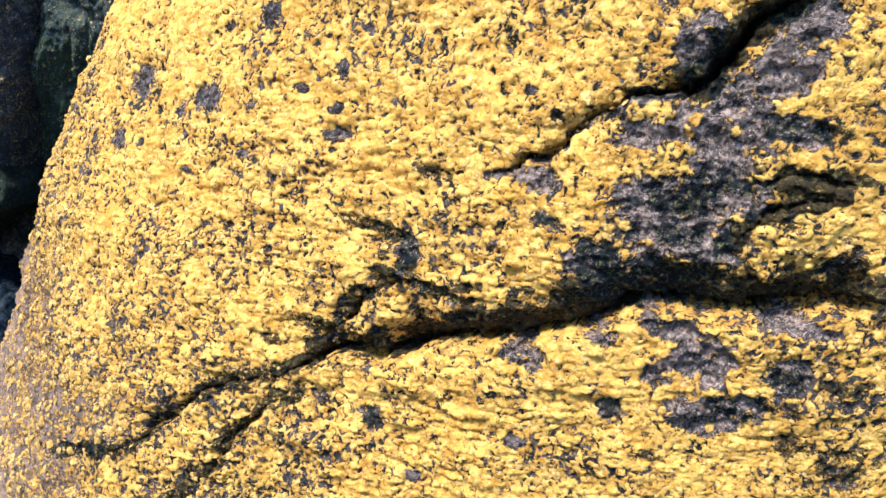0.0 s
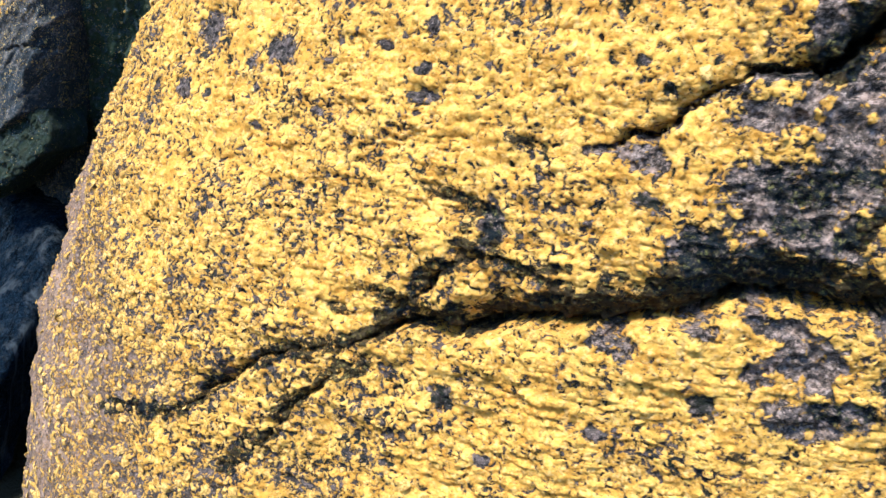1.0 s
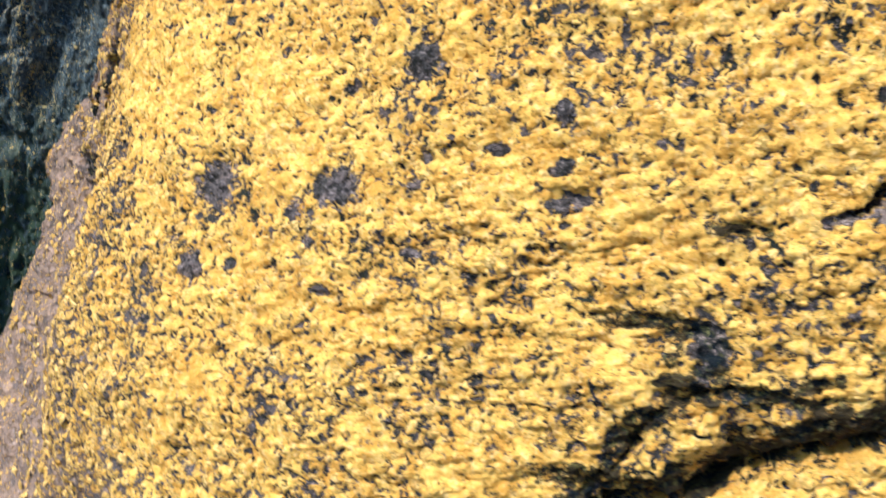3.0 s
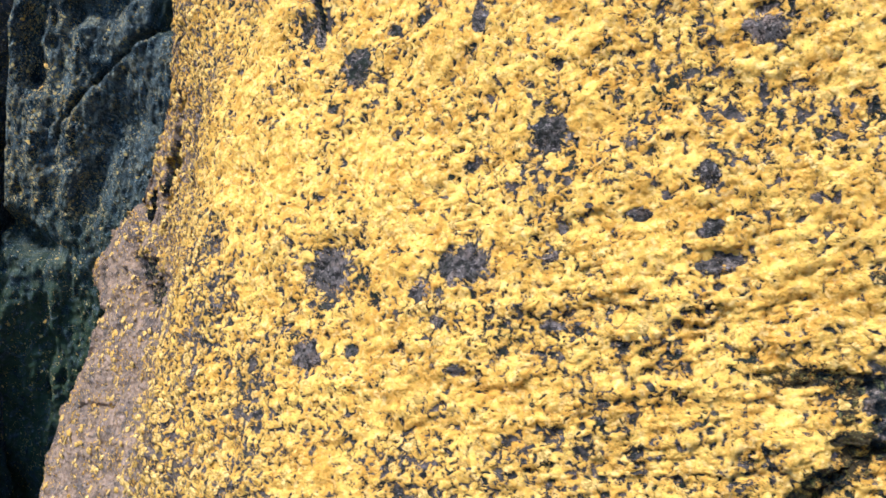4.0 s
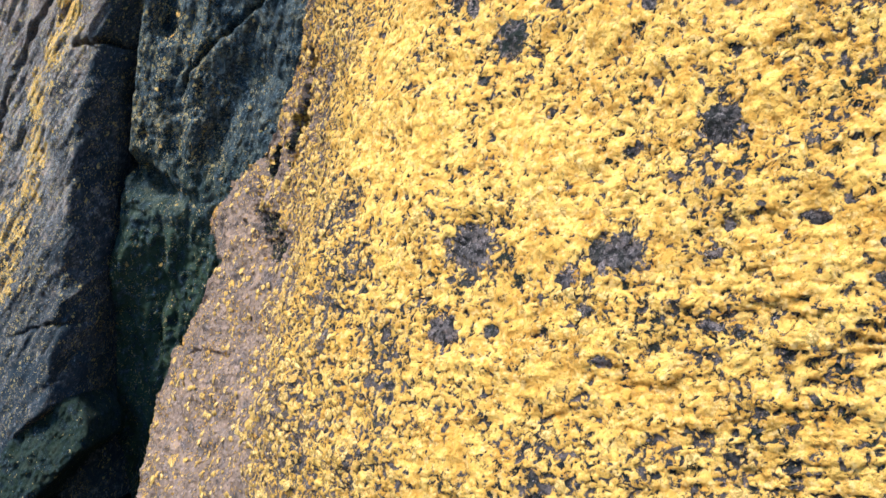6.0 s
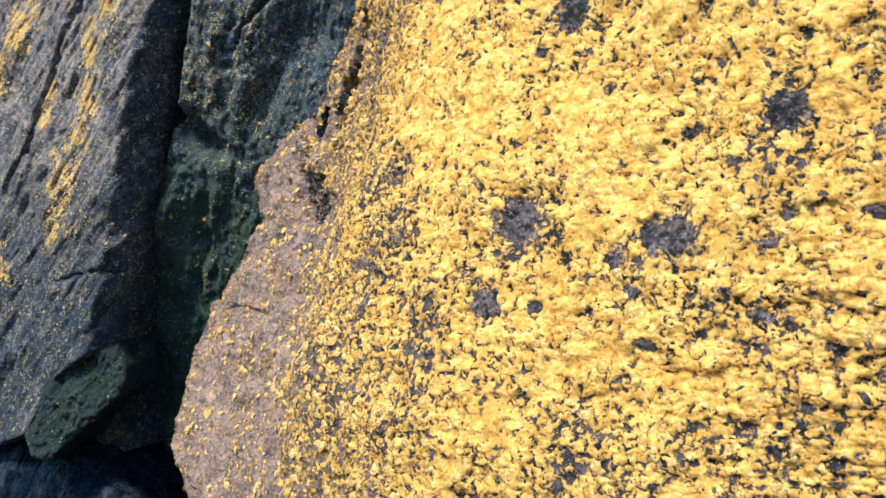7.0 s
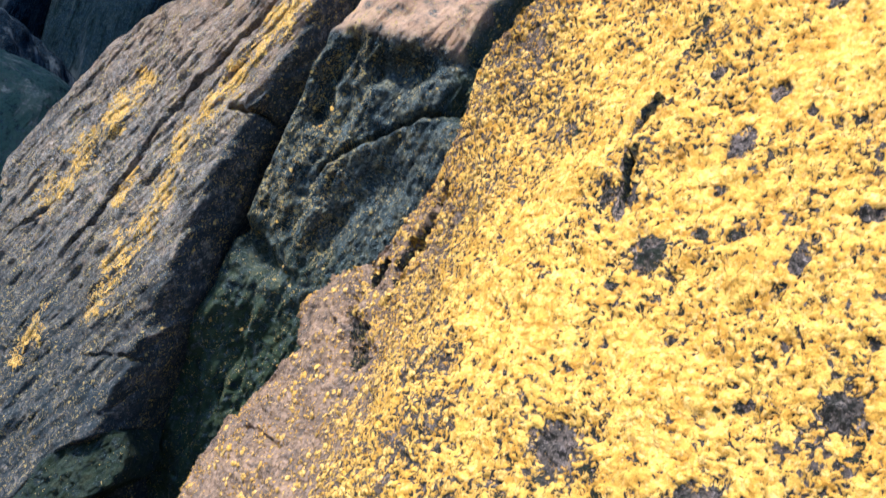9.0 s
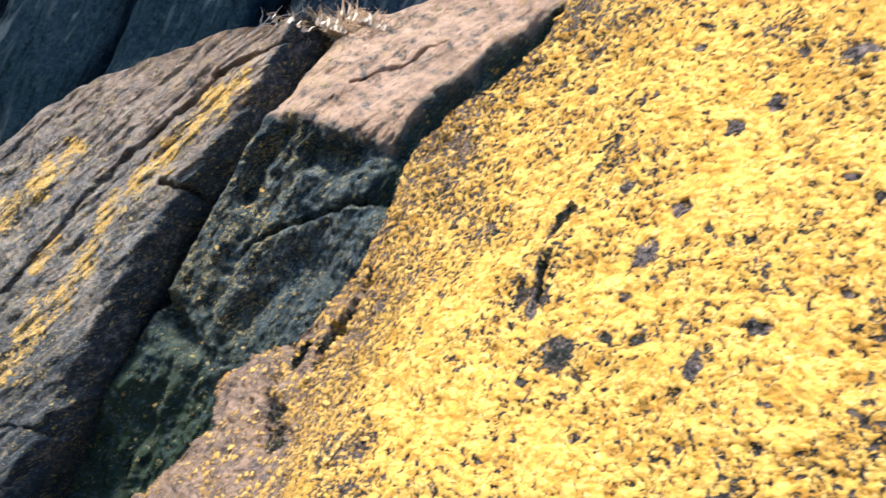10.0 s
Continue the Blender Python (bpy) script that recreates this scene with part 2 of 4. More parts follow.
def lichen_stone():
    """Sandstone grown over with a crust of yellow lichen; the mark bare keeps the crust away, thin opens it."""
    n = Nodes("lichen_stone")
    bare, thin = n.mark("bare"), n.mark("thin")
    stone = stone_colour(n, (0.046, 0.038, 0.030), (0.205, 0.150, 0.118), (0.38, 0.255, 0.185), 0.8)
    pink = n.blend(n.step(n.noise(11, 5, 0.68), 0.34, 0.66), (0.155, 0.094, 0.058), (0.380, 0.228, 0.134))
    pink = n.blend(n.sum("MULTIPLY", n.step(n.noise(48, 5, 0.72), 0.50, 0.68), 0.6), pink, (0.54, 0.35, 0.215))
    pink = n.blend(n.sum("MULTIPLY", n.step(n.noise(62, 5, 0.72, 0.3), 0.44, 0.36), 0.85), pink, (0.045, 0.036, 0.030))
    pink = n.blend(n.sum("MULTIPLY", n.step(n.noise(16, 4, 0.6), 0.46, 0.36), 0.7), pink, (0.085, 0.066, 0.056))
    stone = n.blend(n.step(thin, 0.3, 0.9), stone, pink)
    stone = n.blend(n.sum("MULTIPLY", n.step(n.noise(150, 4, 0.7), 0.54, 0.63), 0.8), stone, (0.40, 0.275, 0.21))
    stone = n.blend(n.sum("MULTIPLY", n.step(n.noise(95, 5, 0.75), 0.45, 0.37), 0.75), stone, (0.016, 0.016, 0.014))
    # Stone in the crust's gaps, darkened in colour for the shade of small pits.
    under = n.blend(n.step(n.noise(34, 5, 0.72), 0.38, 0.66), (0.012, 0.014, 0.012), (0.120, 0.086, 0.070))
    under = n.blend(n.sum("MULTIPLY", n.step(n.noise(150, 5, 0.78), 0.54, 0.64), 0.75), under, (0.36, 0.25, 0.20))
    under = n.blend(n.sum("MULTIPLY", n.step(n.noise(19, 5, 0.7), 0.52, 0.62), 0.8), under, (0.018, 0.022, 0.012))
    stone = n.blend(n.sum("MAXIMUM", n.step(bare, 0.25, 0.55), n.sum("MULTIPLY", thin, 0.75)), under, stone)
    small = n.cells(80, n.warped(70, 0.012))
    broad = n.noise(4.5, 3, 0.55)
    pits = n.noise(55, 4, 0.62, 0.6)
    fine = n.noise(110, 5, 0.75, 0.3)
    level = n.sum("ADD", n.sum("MULTIPLY", pits, 0.90), n.sum("MULTIPLY", fine, 0.36))
    level = n.sum("ADD", level, n.sum("MULTIPLY", n.sum("SUBTRACT", broad, 0.5), 0.34))
    level = n.sum("ADD", level, n.sum("MULTIPLY", n.sum("SUBTRACT", n.noise(12, 4, 0.6), 0.5), 0.34))
    level = n.sum("ADD", level, n.sum("MULTIPLY_ADD", small[0], -0.11, 0.047))
    spot = n.cells(15, n.warped(26, 0.03))
    chance = n.tree.nodes.new("ShaderNodeSeparateColor")
    n.tree.links.new(spot[1], chance.inputs[0])
    small_gap = n.sum("MULTIPLY", n.step(spot[0], 0.34, 0.10), n.sum("LESS_THAN", chance.outputs[0], 0.38))
    level = n.sum("SUBTRACT", level, n.sum("MULTIPLY", small_gap, 0.11))
    level = n.sum("SUBTRACT", level, n.sum("MULTIPLY", bare, 0.26))
    crumbs = n.sum("SUBTRACT", n.noise(95, 4, 0.68, 0.3), 0.5)
    level = n.sum("ADD", level, n.sum("MULTIPLY", crumbs, n.sum("MULTIPLY_ADD", thin, 1.0, 0.22)))
    level = n.sum("SUBTRACT", level, n.sum("MULTIPLY", thin, 0.165))
    crust = n.step(level, 0.518, 0.545)
    colour = n.blend(crust, stone, crust_yellow(n, level))
    # Dark moss, which also carries the painted shade of overhangs, grooves and slots.
    green = n.step(n.sum("ADD", n.mark("moss_shade"), n.sum("MULTIPLY", n.sum("SUBTRACT", n.noise(48, 8, 0.78), 0.5), 2.2)), 0.40, 0.58)
    mossy_shade = n.blend(n.step(n.noise(95, 6, 0.8), 0.53, 0.62), (0.004, 0.008, 0.010), (0.150, 0.130, 0.036))
    colour = n.blend(n.sum("MULTIPLY", green, 0.94), colour, mossy_shade)
    height = n.sum("MAXIMUM", n.sum("MINIMUM", level, 0.72), 0.40)
    height = n.sum("ADD", height, n.sum("MULTIPLY", n.step(small[0], 0.75, 0.0), 0.06))
    height = n.sum("ADD", height, n.sum("MULTIPLY", crust, 0.06))
    raised = n.tree.nodes.new("ShaderNodeDisplacement")
    n.put(raised.inputs["Height"], height)
    raised.inputs["Midlevel"].default_value, raised.inputs["Scale"].default_value = 0.62, 0.016
    n.tree.links.new(raised.outputs[0], n.tree.nodes["Material Output"].inputs["Displacement"])
    n.material.displacement_method = "BOTH"
    return n.done(colour, 0.92, n.bump(n.noise(190, 4, 0.75), 0.0035, 1.0, n.bump(n.noise(420, 3, 0.75), 0.0022, 1.0)), 0.1)


def dark_stone(name, dark, pale, warm, lean=0.0, dots=1.0, layered=1.0, moss_shade=(0.036, 0.056, 0.022), runs=0.0):
    """Weathered sandstone in upright layers, with dots of yellow growth; marks: grown, where the dots gather; moss,
    growth together with painted shade; pale, stone painted as sunlit.
    """
    n = Nodes(name)
    stone = stone_colour(n, dark, pale, warm, 0.6)
    # Brighter pink of stone in the sun, painted where the mark pale is set.
    sunlit = n.blend(n.step(n.noise(9, 5, 0.66), 0.36, 0.64), (0.40, 0.240, 0.145), (0.68, 0.415, 0.255))
    sunlit = n.blend(n.sum("MULTIPLY", n.step(n.noise(120, 5, 0.8), 0.53, 0.64), 0.6), sunlit, (0.72, 0.50, 0.33))
    sunlit = n.blend(n.sum("MULTIPLY", n.step(n.noise(58, 5, 0.74), 0.44, 0.36), 0.7), sunlit, (0.15, 0.10, 0.072))
    stone = n.blend(n.sum("MULTIPLY", n.mark("pale"), n.step(n.noise(18, 5, 0.7), 0.30, 0.50)), stone, sunlit)
    turn = n.tree.nodes.new("ShaderNodeMapping")
    n.tree.links.new(n.where, turn.inputs[0])
    turn.inputs["Rotation"].default_value = (0, radians(-lean), 0)
    layers = n.noise(4, 5, 0.62, 0.8, at=turn.outputs[0], stretch=(5.0, 1.5, 0.7))
    veins = n.noise(13, 4, 0.65, 0.8, at=turn.outputs[0], stretch=(5.0, 2.0, 0.6))
    stone = n.blend(n.sum("MULTIPLY", n.step(n.sum("ADD", n.sum("MULTIPLY", layers, 0.6), n.sum("MULTIPLY", veins, 0.4)), 0.50, 0.40), n.sum("MULTIPLY_ADD", n.mark("pale"), -0.60, 0.4 + 0.35 * layered)), stone, tuple(0.35 * v for v in dark))
    if runs:
        run = n.sum("MULTIPLY_ADD", n.noise(2.2, 5, 0.62, 0.6, stretch=(4.0, 4.0, 0.5)), 0.7, n.sum("MULTIPLY", n.noise(1.3, 2, 0.5), 0.3))
        stone = n.blend(n.sum("MULTIPLY", n.step(run, 0.51, 0.66), runs), stone, (0.105, 0.115, 0.120))
    grown = n.mark("grown")
    at = n.warped(120, 0.006)
    where = n.noise(7, 4, 0.65, 0.5, at=turn.outputs[0], stretch=(2.5, 1.5, 0.8))
    many = n.sum("MULTIPLY", n.step(where, 0.38, 0.62), n.sum("MULTIPLY_ADD", grown, 0.85 * dots, 0.10 * dots))
    crust = 0.0
    for scale, most in ((62, 0.30), (125, 0.60), (230, 0.70)):
        cell = n.cells(scale, at)
        tint = n.tree.nodes.new("ShaderNodeSeparateColor")
        n.tree.links.new(cell[1], tint.inputs[0])
        dot = n.sum("MULTIPLY", n.step(cell[0], 0.46, 0.34), n.sum("GREATER_THAN", n.sum("MULTIPLY", many, most), tint.outputs[0]))
        crust = n.sum("MAXIMUM", crust, dot)
    yellow = n.blend(n.noise(60, 3), (0.46, 0.27, 0.06), (0.72, 0.54, 0.20))
    colour = n.blend(n.sum("MULTIPLY", n.mark("moss_shade"), n.step(n.noise(26, 6, 0.75), 0.36, 0.54)), stone, moss_shade)
    colour = n.blend(crust, colour, yellow)
    height = n.sum("ADD", n.sum("MULTIPLY_ADD", n.noise(115, 5, 0.85), 0.45, n.noise(36, 8, 0.78)), n.sum("MULTIPLY", crust, 0.05))
    height = n.sum("ADD", height, n.sum("MULTIPLY", n.sum("ADD", layers, n.sum("MULTIPLY", veins, 0.6)), 1.1 * layered))
    normal = n.bump(height, 0.030, 1.0, n.bump(n.noise(380, 3, 0.75), 0.0022, 1.0))
    return n.done(colour, 0.95, normal, 0.1 if dots else 0.02)


def rosette_crust():
    n = Nodes("rosette_crust")
    info = n.tree.nodes.new("ShaderNodeNewGeometry")
    each = info.outputs["Random Per Island"]
    n.where = info.outputs["Position"]
    yellow = n.blend(each, (0.68, 0.345, 0.058), (0.89, 0.55, 0.17))
    yellow = n.blend(n.step(n.noise(150, 4, 0.7), 0.42, 0.62), (0.36, 0.21, 0.04), yellow)
    return n.done(yellow, 0.9, n.bump(n.noise(260, 3, 0.7), 0.006, 1.0), 0.15)


def grey_crust():
    """Dark grey lichen; the mark rim lets the yellow crust break in from the outside."""
    n = Nodes("grey_crust")
    colour = stone_colour(n, (0.034, 0.029, 0.024), (0.145, 0.108, 0.090), (0.30, 0.20, 0.15))
    each = n.tree.nodes.new("ShaderNodeObjectInfo").outputs["Random"]
    dark = n.sum("MULTIPLY", n.step(n.noise(34, 5, 0.7), 0.42, 0.60), n.step(each, 0.2, 0.9))
    colour = n.blend(n.sum("MULTIPLY", dark, 0.85), colour, (0.018, 0.021, 0.012))
    level = n.sum("MULTIPLY_ADD", n.noise(60, 7, 0.78, 0.3), 0.75, n.sum("MULTIPLY", n.noise(26, 4, 0.7), 0.30))
    level = n.sum("ADD", level, n.sum("MULTIPLY_ADD", n.mark("rim"), 0.17, -0.135))
    crust = n.step(level, 0.535, 0.570)
    colour = n.blend(crust, colour, crust_yellow(n, n.sum("ADD", level, 0.06)))
    height = n.sum("MULTIPLY_ADD", crust, 0.25, n.noise(110, 5, 0.75))
    return n.done(colour, 0.95, n.bump(height, 0.012, 1.0), 0.1)


LICHEN = lichen_stone()
GREY_CRUST = grey_crust()
ROSETTE = rosette_crust()
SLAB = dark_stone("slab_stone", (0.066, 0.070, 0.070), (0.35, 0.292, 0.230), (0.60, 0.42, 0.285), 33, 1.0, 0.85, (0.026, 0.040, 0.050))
# The recessed face has its shade in the base colour.
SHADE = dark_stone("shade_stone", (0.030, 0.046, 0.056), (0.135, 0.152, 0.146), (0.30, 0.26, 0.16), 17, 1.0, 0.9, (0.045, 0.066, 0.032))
# Wedge, foot stone and rocks behind: deep shade put into the base colours.
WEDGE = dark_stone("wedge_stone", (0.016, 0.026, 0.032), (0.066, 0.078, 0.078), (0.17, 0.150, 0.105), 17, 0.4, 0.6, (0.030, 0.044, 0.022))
BLACK = dark_stone("shadowed_stone", (0.004, 0.009, 0.016), (0.013, 0.022, 0.034), (0.032, 0.036, 0.040), 0, 0.0, 1.6, (0.014, 0.030, 0.030), 0.75)
BANK = dark_stone("bank_stone", (0.022, 0.027, 0.022), (0.075, 0.078, 0.060), (0.15, 0.13, 0.09), 0, 0.0, 0.5, (0.060, 0.080, 0.034))


def earth():
    n = Nodes("earth")
    colour = n.blend(n.noise(3, 5, 0.6), (0.016, 0.019, 0.009), (0.055, 0.045, 0.026))
    return n.done(colour, 0.95, n.bump(n.noise(30, 5, 0.7), 0.03), 0.1)


# ---- ground ----
def ground():
    r = np.concatenate([np.linspace(0, 12, 60), np.geomspace(13, 900, 30)])
    a = np.linspace(0, 2 * np.pi, 120, endpoint=False)
    pts = np.zeros((len(r), len(a), 3))
    pts[..., 0] = r[:, None] * np.cos(a)
    pts[..., 1] = r[:, None] * np.sin(a)
    pts[..., 2] = -0.95 + 0.05 * rough(pts, 1.3, 3, 3)
    ob = sheet("ground", pts, earth(), wrap=True)
    return tagged(ob, "rough grassy earth round the foot of the rocks", "ground", kind="structure")


ground()

# ---- the lichen boulder ----
MID = (0.70, 2.60)          # its upright axis
# radii of its sections, from bearing -135 to 60 degrees in steps of 15, one row for each 0.55 m of height from -0.45
SECTIONS = [
    [3.10, 2.73, 2.39, 2.08, 1.79, 1.59, 1.51, 1.49, 1.46, 1.45, 1.51, 1.63, 1.78, 1.93],
    [2.93, 2.55, 2.19, 1.85, 1.62, 1.51, 1.48, 1.49, 1.44, 1.44, 1.56, 1.72, 1.88, 2.05],
    [2.75, 2.37, 1.99, 1.61, 1.44, 1.44, 1.44, 1.46, 1.43, 1.43, 1.62, 1.81, 1.99, 2.16],
    [2.55, 2.19, 1.78, 1.36, 1.28, 1.37, 1.38, 1.35, 1.39, 1.47, 1.68, 1.88, 2.08, 2.27],
    [2.33, 1.98, 1.58, 1.22, 1.16, 1.21, 1.22, 1.20, 1.31, 1.43, 1.67, 1.93, 2.15, 2.37],
    [2.08, 1.78, 1.47, 1.29, 1.16, 1.01, 1.08, 1.04, 1.17, 1.35, 1.62, 1.92, 2.21, 2.48],
    [1.80, 1.62, 1.46, 1.38, 1.18, 0.93, 0.97, 0.93, 1.04, 1.26, 1.56, 1.90, 2.24, 2.58],
    [1.52, 1.47, 1.46, 1.40, 1.18, 0.92, 0.84, 0.82, 0.92, 1.17, 1.50, 1.88, 2.28, 2.67],
]


def spline(u, n):
    u = np.clip(u, 1, n - 2.0001)
    i = np.floor(u).astype(int)
    t = u - i
    return i - 1, np.stack([(1 - t) ** 3, 3 * t**3 - 6 * t**2 + 4, -3 * t**3 + 3 * t**2 + 3 * t + 1, t**3], -1) / 6


def radius(bearing, z):
    """The boulder's smooth radius at a bearing (degrees, 0 towards the front, negative round to the flank) and a height."""
    table = np.array(SECTIONS)
    i, wi = spline((np.clip(bearing, -120, 45) + 135) / 15, table.shape[1])
    j, wj = spline((z + 0.45) / 0.55, table.shape[0])
    out = 0.0
    for a in range(4):
        for b in range(4):
            out = out + wi[..., a] * wj[..., b] * table[j + b, i + a]
    return out


def girth():
    """Length along the boulder's section at 1.4 m, 0 at bearing 0."""
    b = np.linspace(-180, 180, 3601)
    r = radius(b, np.full_like(b, 1.4))
    x, y = r * np.sin(np.radians(b)), -r * np.cos(np.radians(b))
    s = np.concatenate([[0], np.cumsum(np.hypot(np.diff(x), np.diff(y)))])
    return b, s - np.interp(0, b, s)


# cracks, as length round the boulder and height
CRACK = [
    (-0.209, 0.930), (-0.149, 0.977), (-0.109, 1.005), (-0.047, 1.030), (0.000, 1.028),
    (0.064, 1.048), (0.120, 1.095), (0.185, 1.122), (0.270, 1.150), (0.355, 1.184), (0.416, 1.213), (0.483, 1.254),
    (0.537, 1.294), (0.590, 1.298), (0.656, 1.306), (0.733, 1.318), (0.815, 1.343), (0.876, 1.368), (0.936, 1.390),
]
FOLD = [
    (-0.860, 0.475), (-0.739, 0.542), (-0.644, 0.578), (-0.579, 0.631), (-0.537, 0.691), (-0.478, 0.749), (-0.425, 0.809),
    (-0.367, 0.850), (-0.295, 0.890), (-0.209, 0.932), (-0.150, 0.975),
]
DIAGONAL = [
    (0.190, 1.465), (0.241, 1.491), (0.260, 1.511), (0.317, 1.533), (0.337, 1.558), (0.345, 1.581), (0.376, 1.612),
    (0.412, 1.639), (0.427, 1.662), (0.465, 1.668), (0.528, 1.685), (0.553, 1.720), (0.565, 1.749), (0.585, 1.771), (0.602, 1.806), (0.632, 1.838), (0.680, 1.885),
]
FISSURE = [(0.540, 1.700), (0.572, 1.752), (0.605, 1.800), (0.640, 1.842), (0.700, 1.900), (0.760, 1.960)]
UPPER = [(-0.154, 1.011), (-0.122, 1.040), (-0.085, 1.083), (-0.056, 1.129), (-0.027, 1.170), (0.036, 1.205), (0.115, 1.216), (0.190, 1.236)]
LEDGE = [(0.655, 1.440), (0.686, 1.489), (0.727, 1.513), (0.758, 1.534), (0.820, 1.560)]
SHELF = [(0.660, 1.552), (0.700, 1.562), (0.739, 1.574), (0.802, 1.577), (0.850, 1.590)]
BRANCH = [
    (-0.440, 0.530), (-0.399, 0.603), (-0.350, 0.651), (-0.327, 0.701), (-0.318, 0.739), (-0.279, 0.795), (-0.241, 0.842), (-0.200, 0.876), (-0.160, 0.915),
]
SLOTS = [
    [(-2.062, 1.985), (-2.086, 1.925)], [(-2.092, 1.885), (-2.110, 1.840), (-2.128, 1.795)], [(-2.165, 1.785), (-2.172, 1.730), (-2.158, 1.680)],
    [(-2.345, 1.700), (-2.350, 1.640)],
]
RIFT = [
    (-1.085, 2.199), (-1.096, 2.142), (-1.080, 2.083), (-1.044, 2.021), (-1.016, 1.941),
]
JOINT = [
    (-2.572, 1.000), (-2.451, 1.030), (-2.300, 1.047), (-2.147, 1.061),
]
SPOTS_A = [
    (0.028, 0.903, 0.040, 0.039), (0.351, 0.962, 0.029, 0.022), (0.523, 1.084, 0.039, 0.033), (0.144, 0.806, 0.037, 0.018), (0.324, 1.415, 0.035, 0.019),
    (0.251, 1.641, 0.018, 0.014), (0.308, 1.604, 0.016, 0.015), (-0.179, 1.471, 0.038, 0.014), (-0.183, 1.524, 0.021, 0.016), (-0.286, 1.554, 0.029, 0.014),
    (-0.585, 1.483, 0.074, 0.054), (-0.884, 1.481, 0.079, 0.055), (-0.901, 1.320, 0.044, 0.040), (-0.885, 1.867, 0.067, 0.056), (-0.431, 1.699, 0.043, 0.053),
    (-0.088, 1.828, 0.045, 0.036), (-0.669, 1.434, 0.029, 0.029), (-0.177, 1.531, 0.023, 0.020), (-0.151, 1.482, 0.036, 0.016), (-0.426, 1.491, 0.020, 0.012),
    (-0.407, 1.535, 0.018, 0.013), (-0.431, 1.384, 0.023, 0.014), (-0.382, 1.373, 0.015, 0.010), (-0.591, 1.307, 0.026, 0.012),
]
SPOTS_B = [
    (-0.631, 1.387, 0.023, 0.015), (-0.178, 1.610, 0.026, 0.030), (-0.800, 1.330, 0.021, 0.017), (-0.753, 1.724, 0.019, 0.015), (-0.798, 2.137, 0.045, 0.047),
    (-0.948, 2.292, 0.028, 0.025), (-0.767, 2.258, 0.038, 0.026), (-0.570, 1.916, 0.024, 0.038), (-0.719, 1.938, 0.024, 0.019), (-0.794, 1.930, 0.030, 0.015),
    (-0.668, 2.218, 0.018, 0.016), (-0.479, 2.025, 0.034, 0.019), (-0.797, 2.029, 0.026, 0.018), (-1.073, 1.976, 0.027, 0.036), (-0.461, 2.678, 0.064, 0.046),
    (-0.638, 2.551, 0.041, 0.030), (-0.719, 2.478, 0.039, 0.030), (-0.387, 2.362, 0.031, 0.021), (-0.325, 2.328, 0.018, 0.015), (-0.480, 2.024, 0.039, 0.025),
    (-0.339, 2.124, 0.015, 0.013), (-0.937, 2.695, 0.034, 0.024), (-1.327, 2.593, 0.042, 0.026),
]
SPOTS = SPOTS_A + SPOTS_B
POCKETS = [
    (-2.25, 1.470, 0.10, 0.045), (-2.12, 1.410, 0.09, 0.045), (-2.38, 1.540, 0.05, 0.05),
]
GREY_A = [
    (0.506, 1.607, 0.085, 0.049), (0.606, 1.666, 0.098, 0.085), (0.533, 1.482, 0.106, 0.070), (0.625, 1.542, 0.073, 0.059), (0.439, 1.354, 0.062, 0.042),
    (0.559, 1.372, 0.069, 0.052), (0.299, 1.484, 0.046, 0.029), (0.631, 1.324, 0.058, 0.025), (0.675, 1.754, 0.060, 0.055), (0.692, 1.830, 0.050, 0.036),
    (0.339, 1.144, 0.051, 0.028), (0.658, 1.220, 0.064, 0.040), (0.587, 1.173, 0.031, 0.034), (0.468, 1.225, 0.063, 0.015), (0.791, 1.317, 0.076, 0.017),
    (0.688, 1.111, 0.061, 0.042), (0.762, 1.146, 0.050, 0.028), (0.826, 1.224, 0.041, 0.029), (0.527, 1.775, 0.036, 0.047), (0.585, 1.264, 0.060, 0.020),
    (0.843, 1.435, 0.028, 0.021), (0.727, 1.650, 0.043, 0.028), (0.596, 1.423, 0.067, 0.041), (0.493, 1.302, 0.082, 0.032),
]
GREY_B = [
    (0.044, 1.274, 0.029, 0.058),
]
GREY = GREY_A + GREY_B
WORN_A = [
    (-0.321, 1.476, 0.055, 0.021), (-0.230, 1.453, 0.044, 0.016), (-0.163, 1.707, 0.022, 0.032), (-0.170, 1.532, 0.021, 0.016), (-0.271, 1.178, 0.030, 0.011),
    (-0.402, 1.335, 0.020, 0.008), (-0.052, 1.309, 0.083, 0.029), (0.016, 1.242, 0.068, 0.047), (-0.087, 1.102, 0.129, 0.043), (0.114, 1.221, 0.104, 0.023),
    (0.292, 1.201, 0.140, 0.028), (0.419, 1.248, 0.086, 0.033), (-0.222, 1.023, 0.091, 0.038), (-0.283, 0.925, 0.093, 0.026), (-0.173, 0.905, 0.105, 0.033),
    (-0.427, 0.738, 0.132, 0.041), (-0.483, 0.675, 0.102, 0.035), (-0.304, 0.766, 0.109, 0.041), (-0.246, 0.686, 0.092, 0.055), (-0.021, 1.704, 0.040, 0.066),
    (0.820, 1.290, 0.077, 0.033), (0.929, 1.210, 0.070, 0.069), (0.959, 1.072, 0.095, 0.062), (0.099, 0.847, 0.113, 0.039),
]
WORN_B = [
    (0.838, 1.010, 0.084, 0.037),
]
WORN = WORN_A + WORN_B
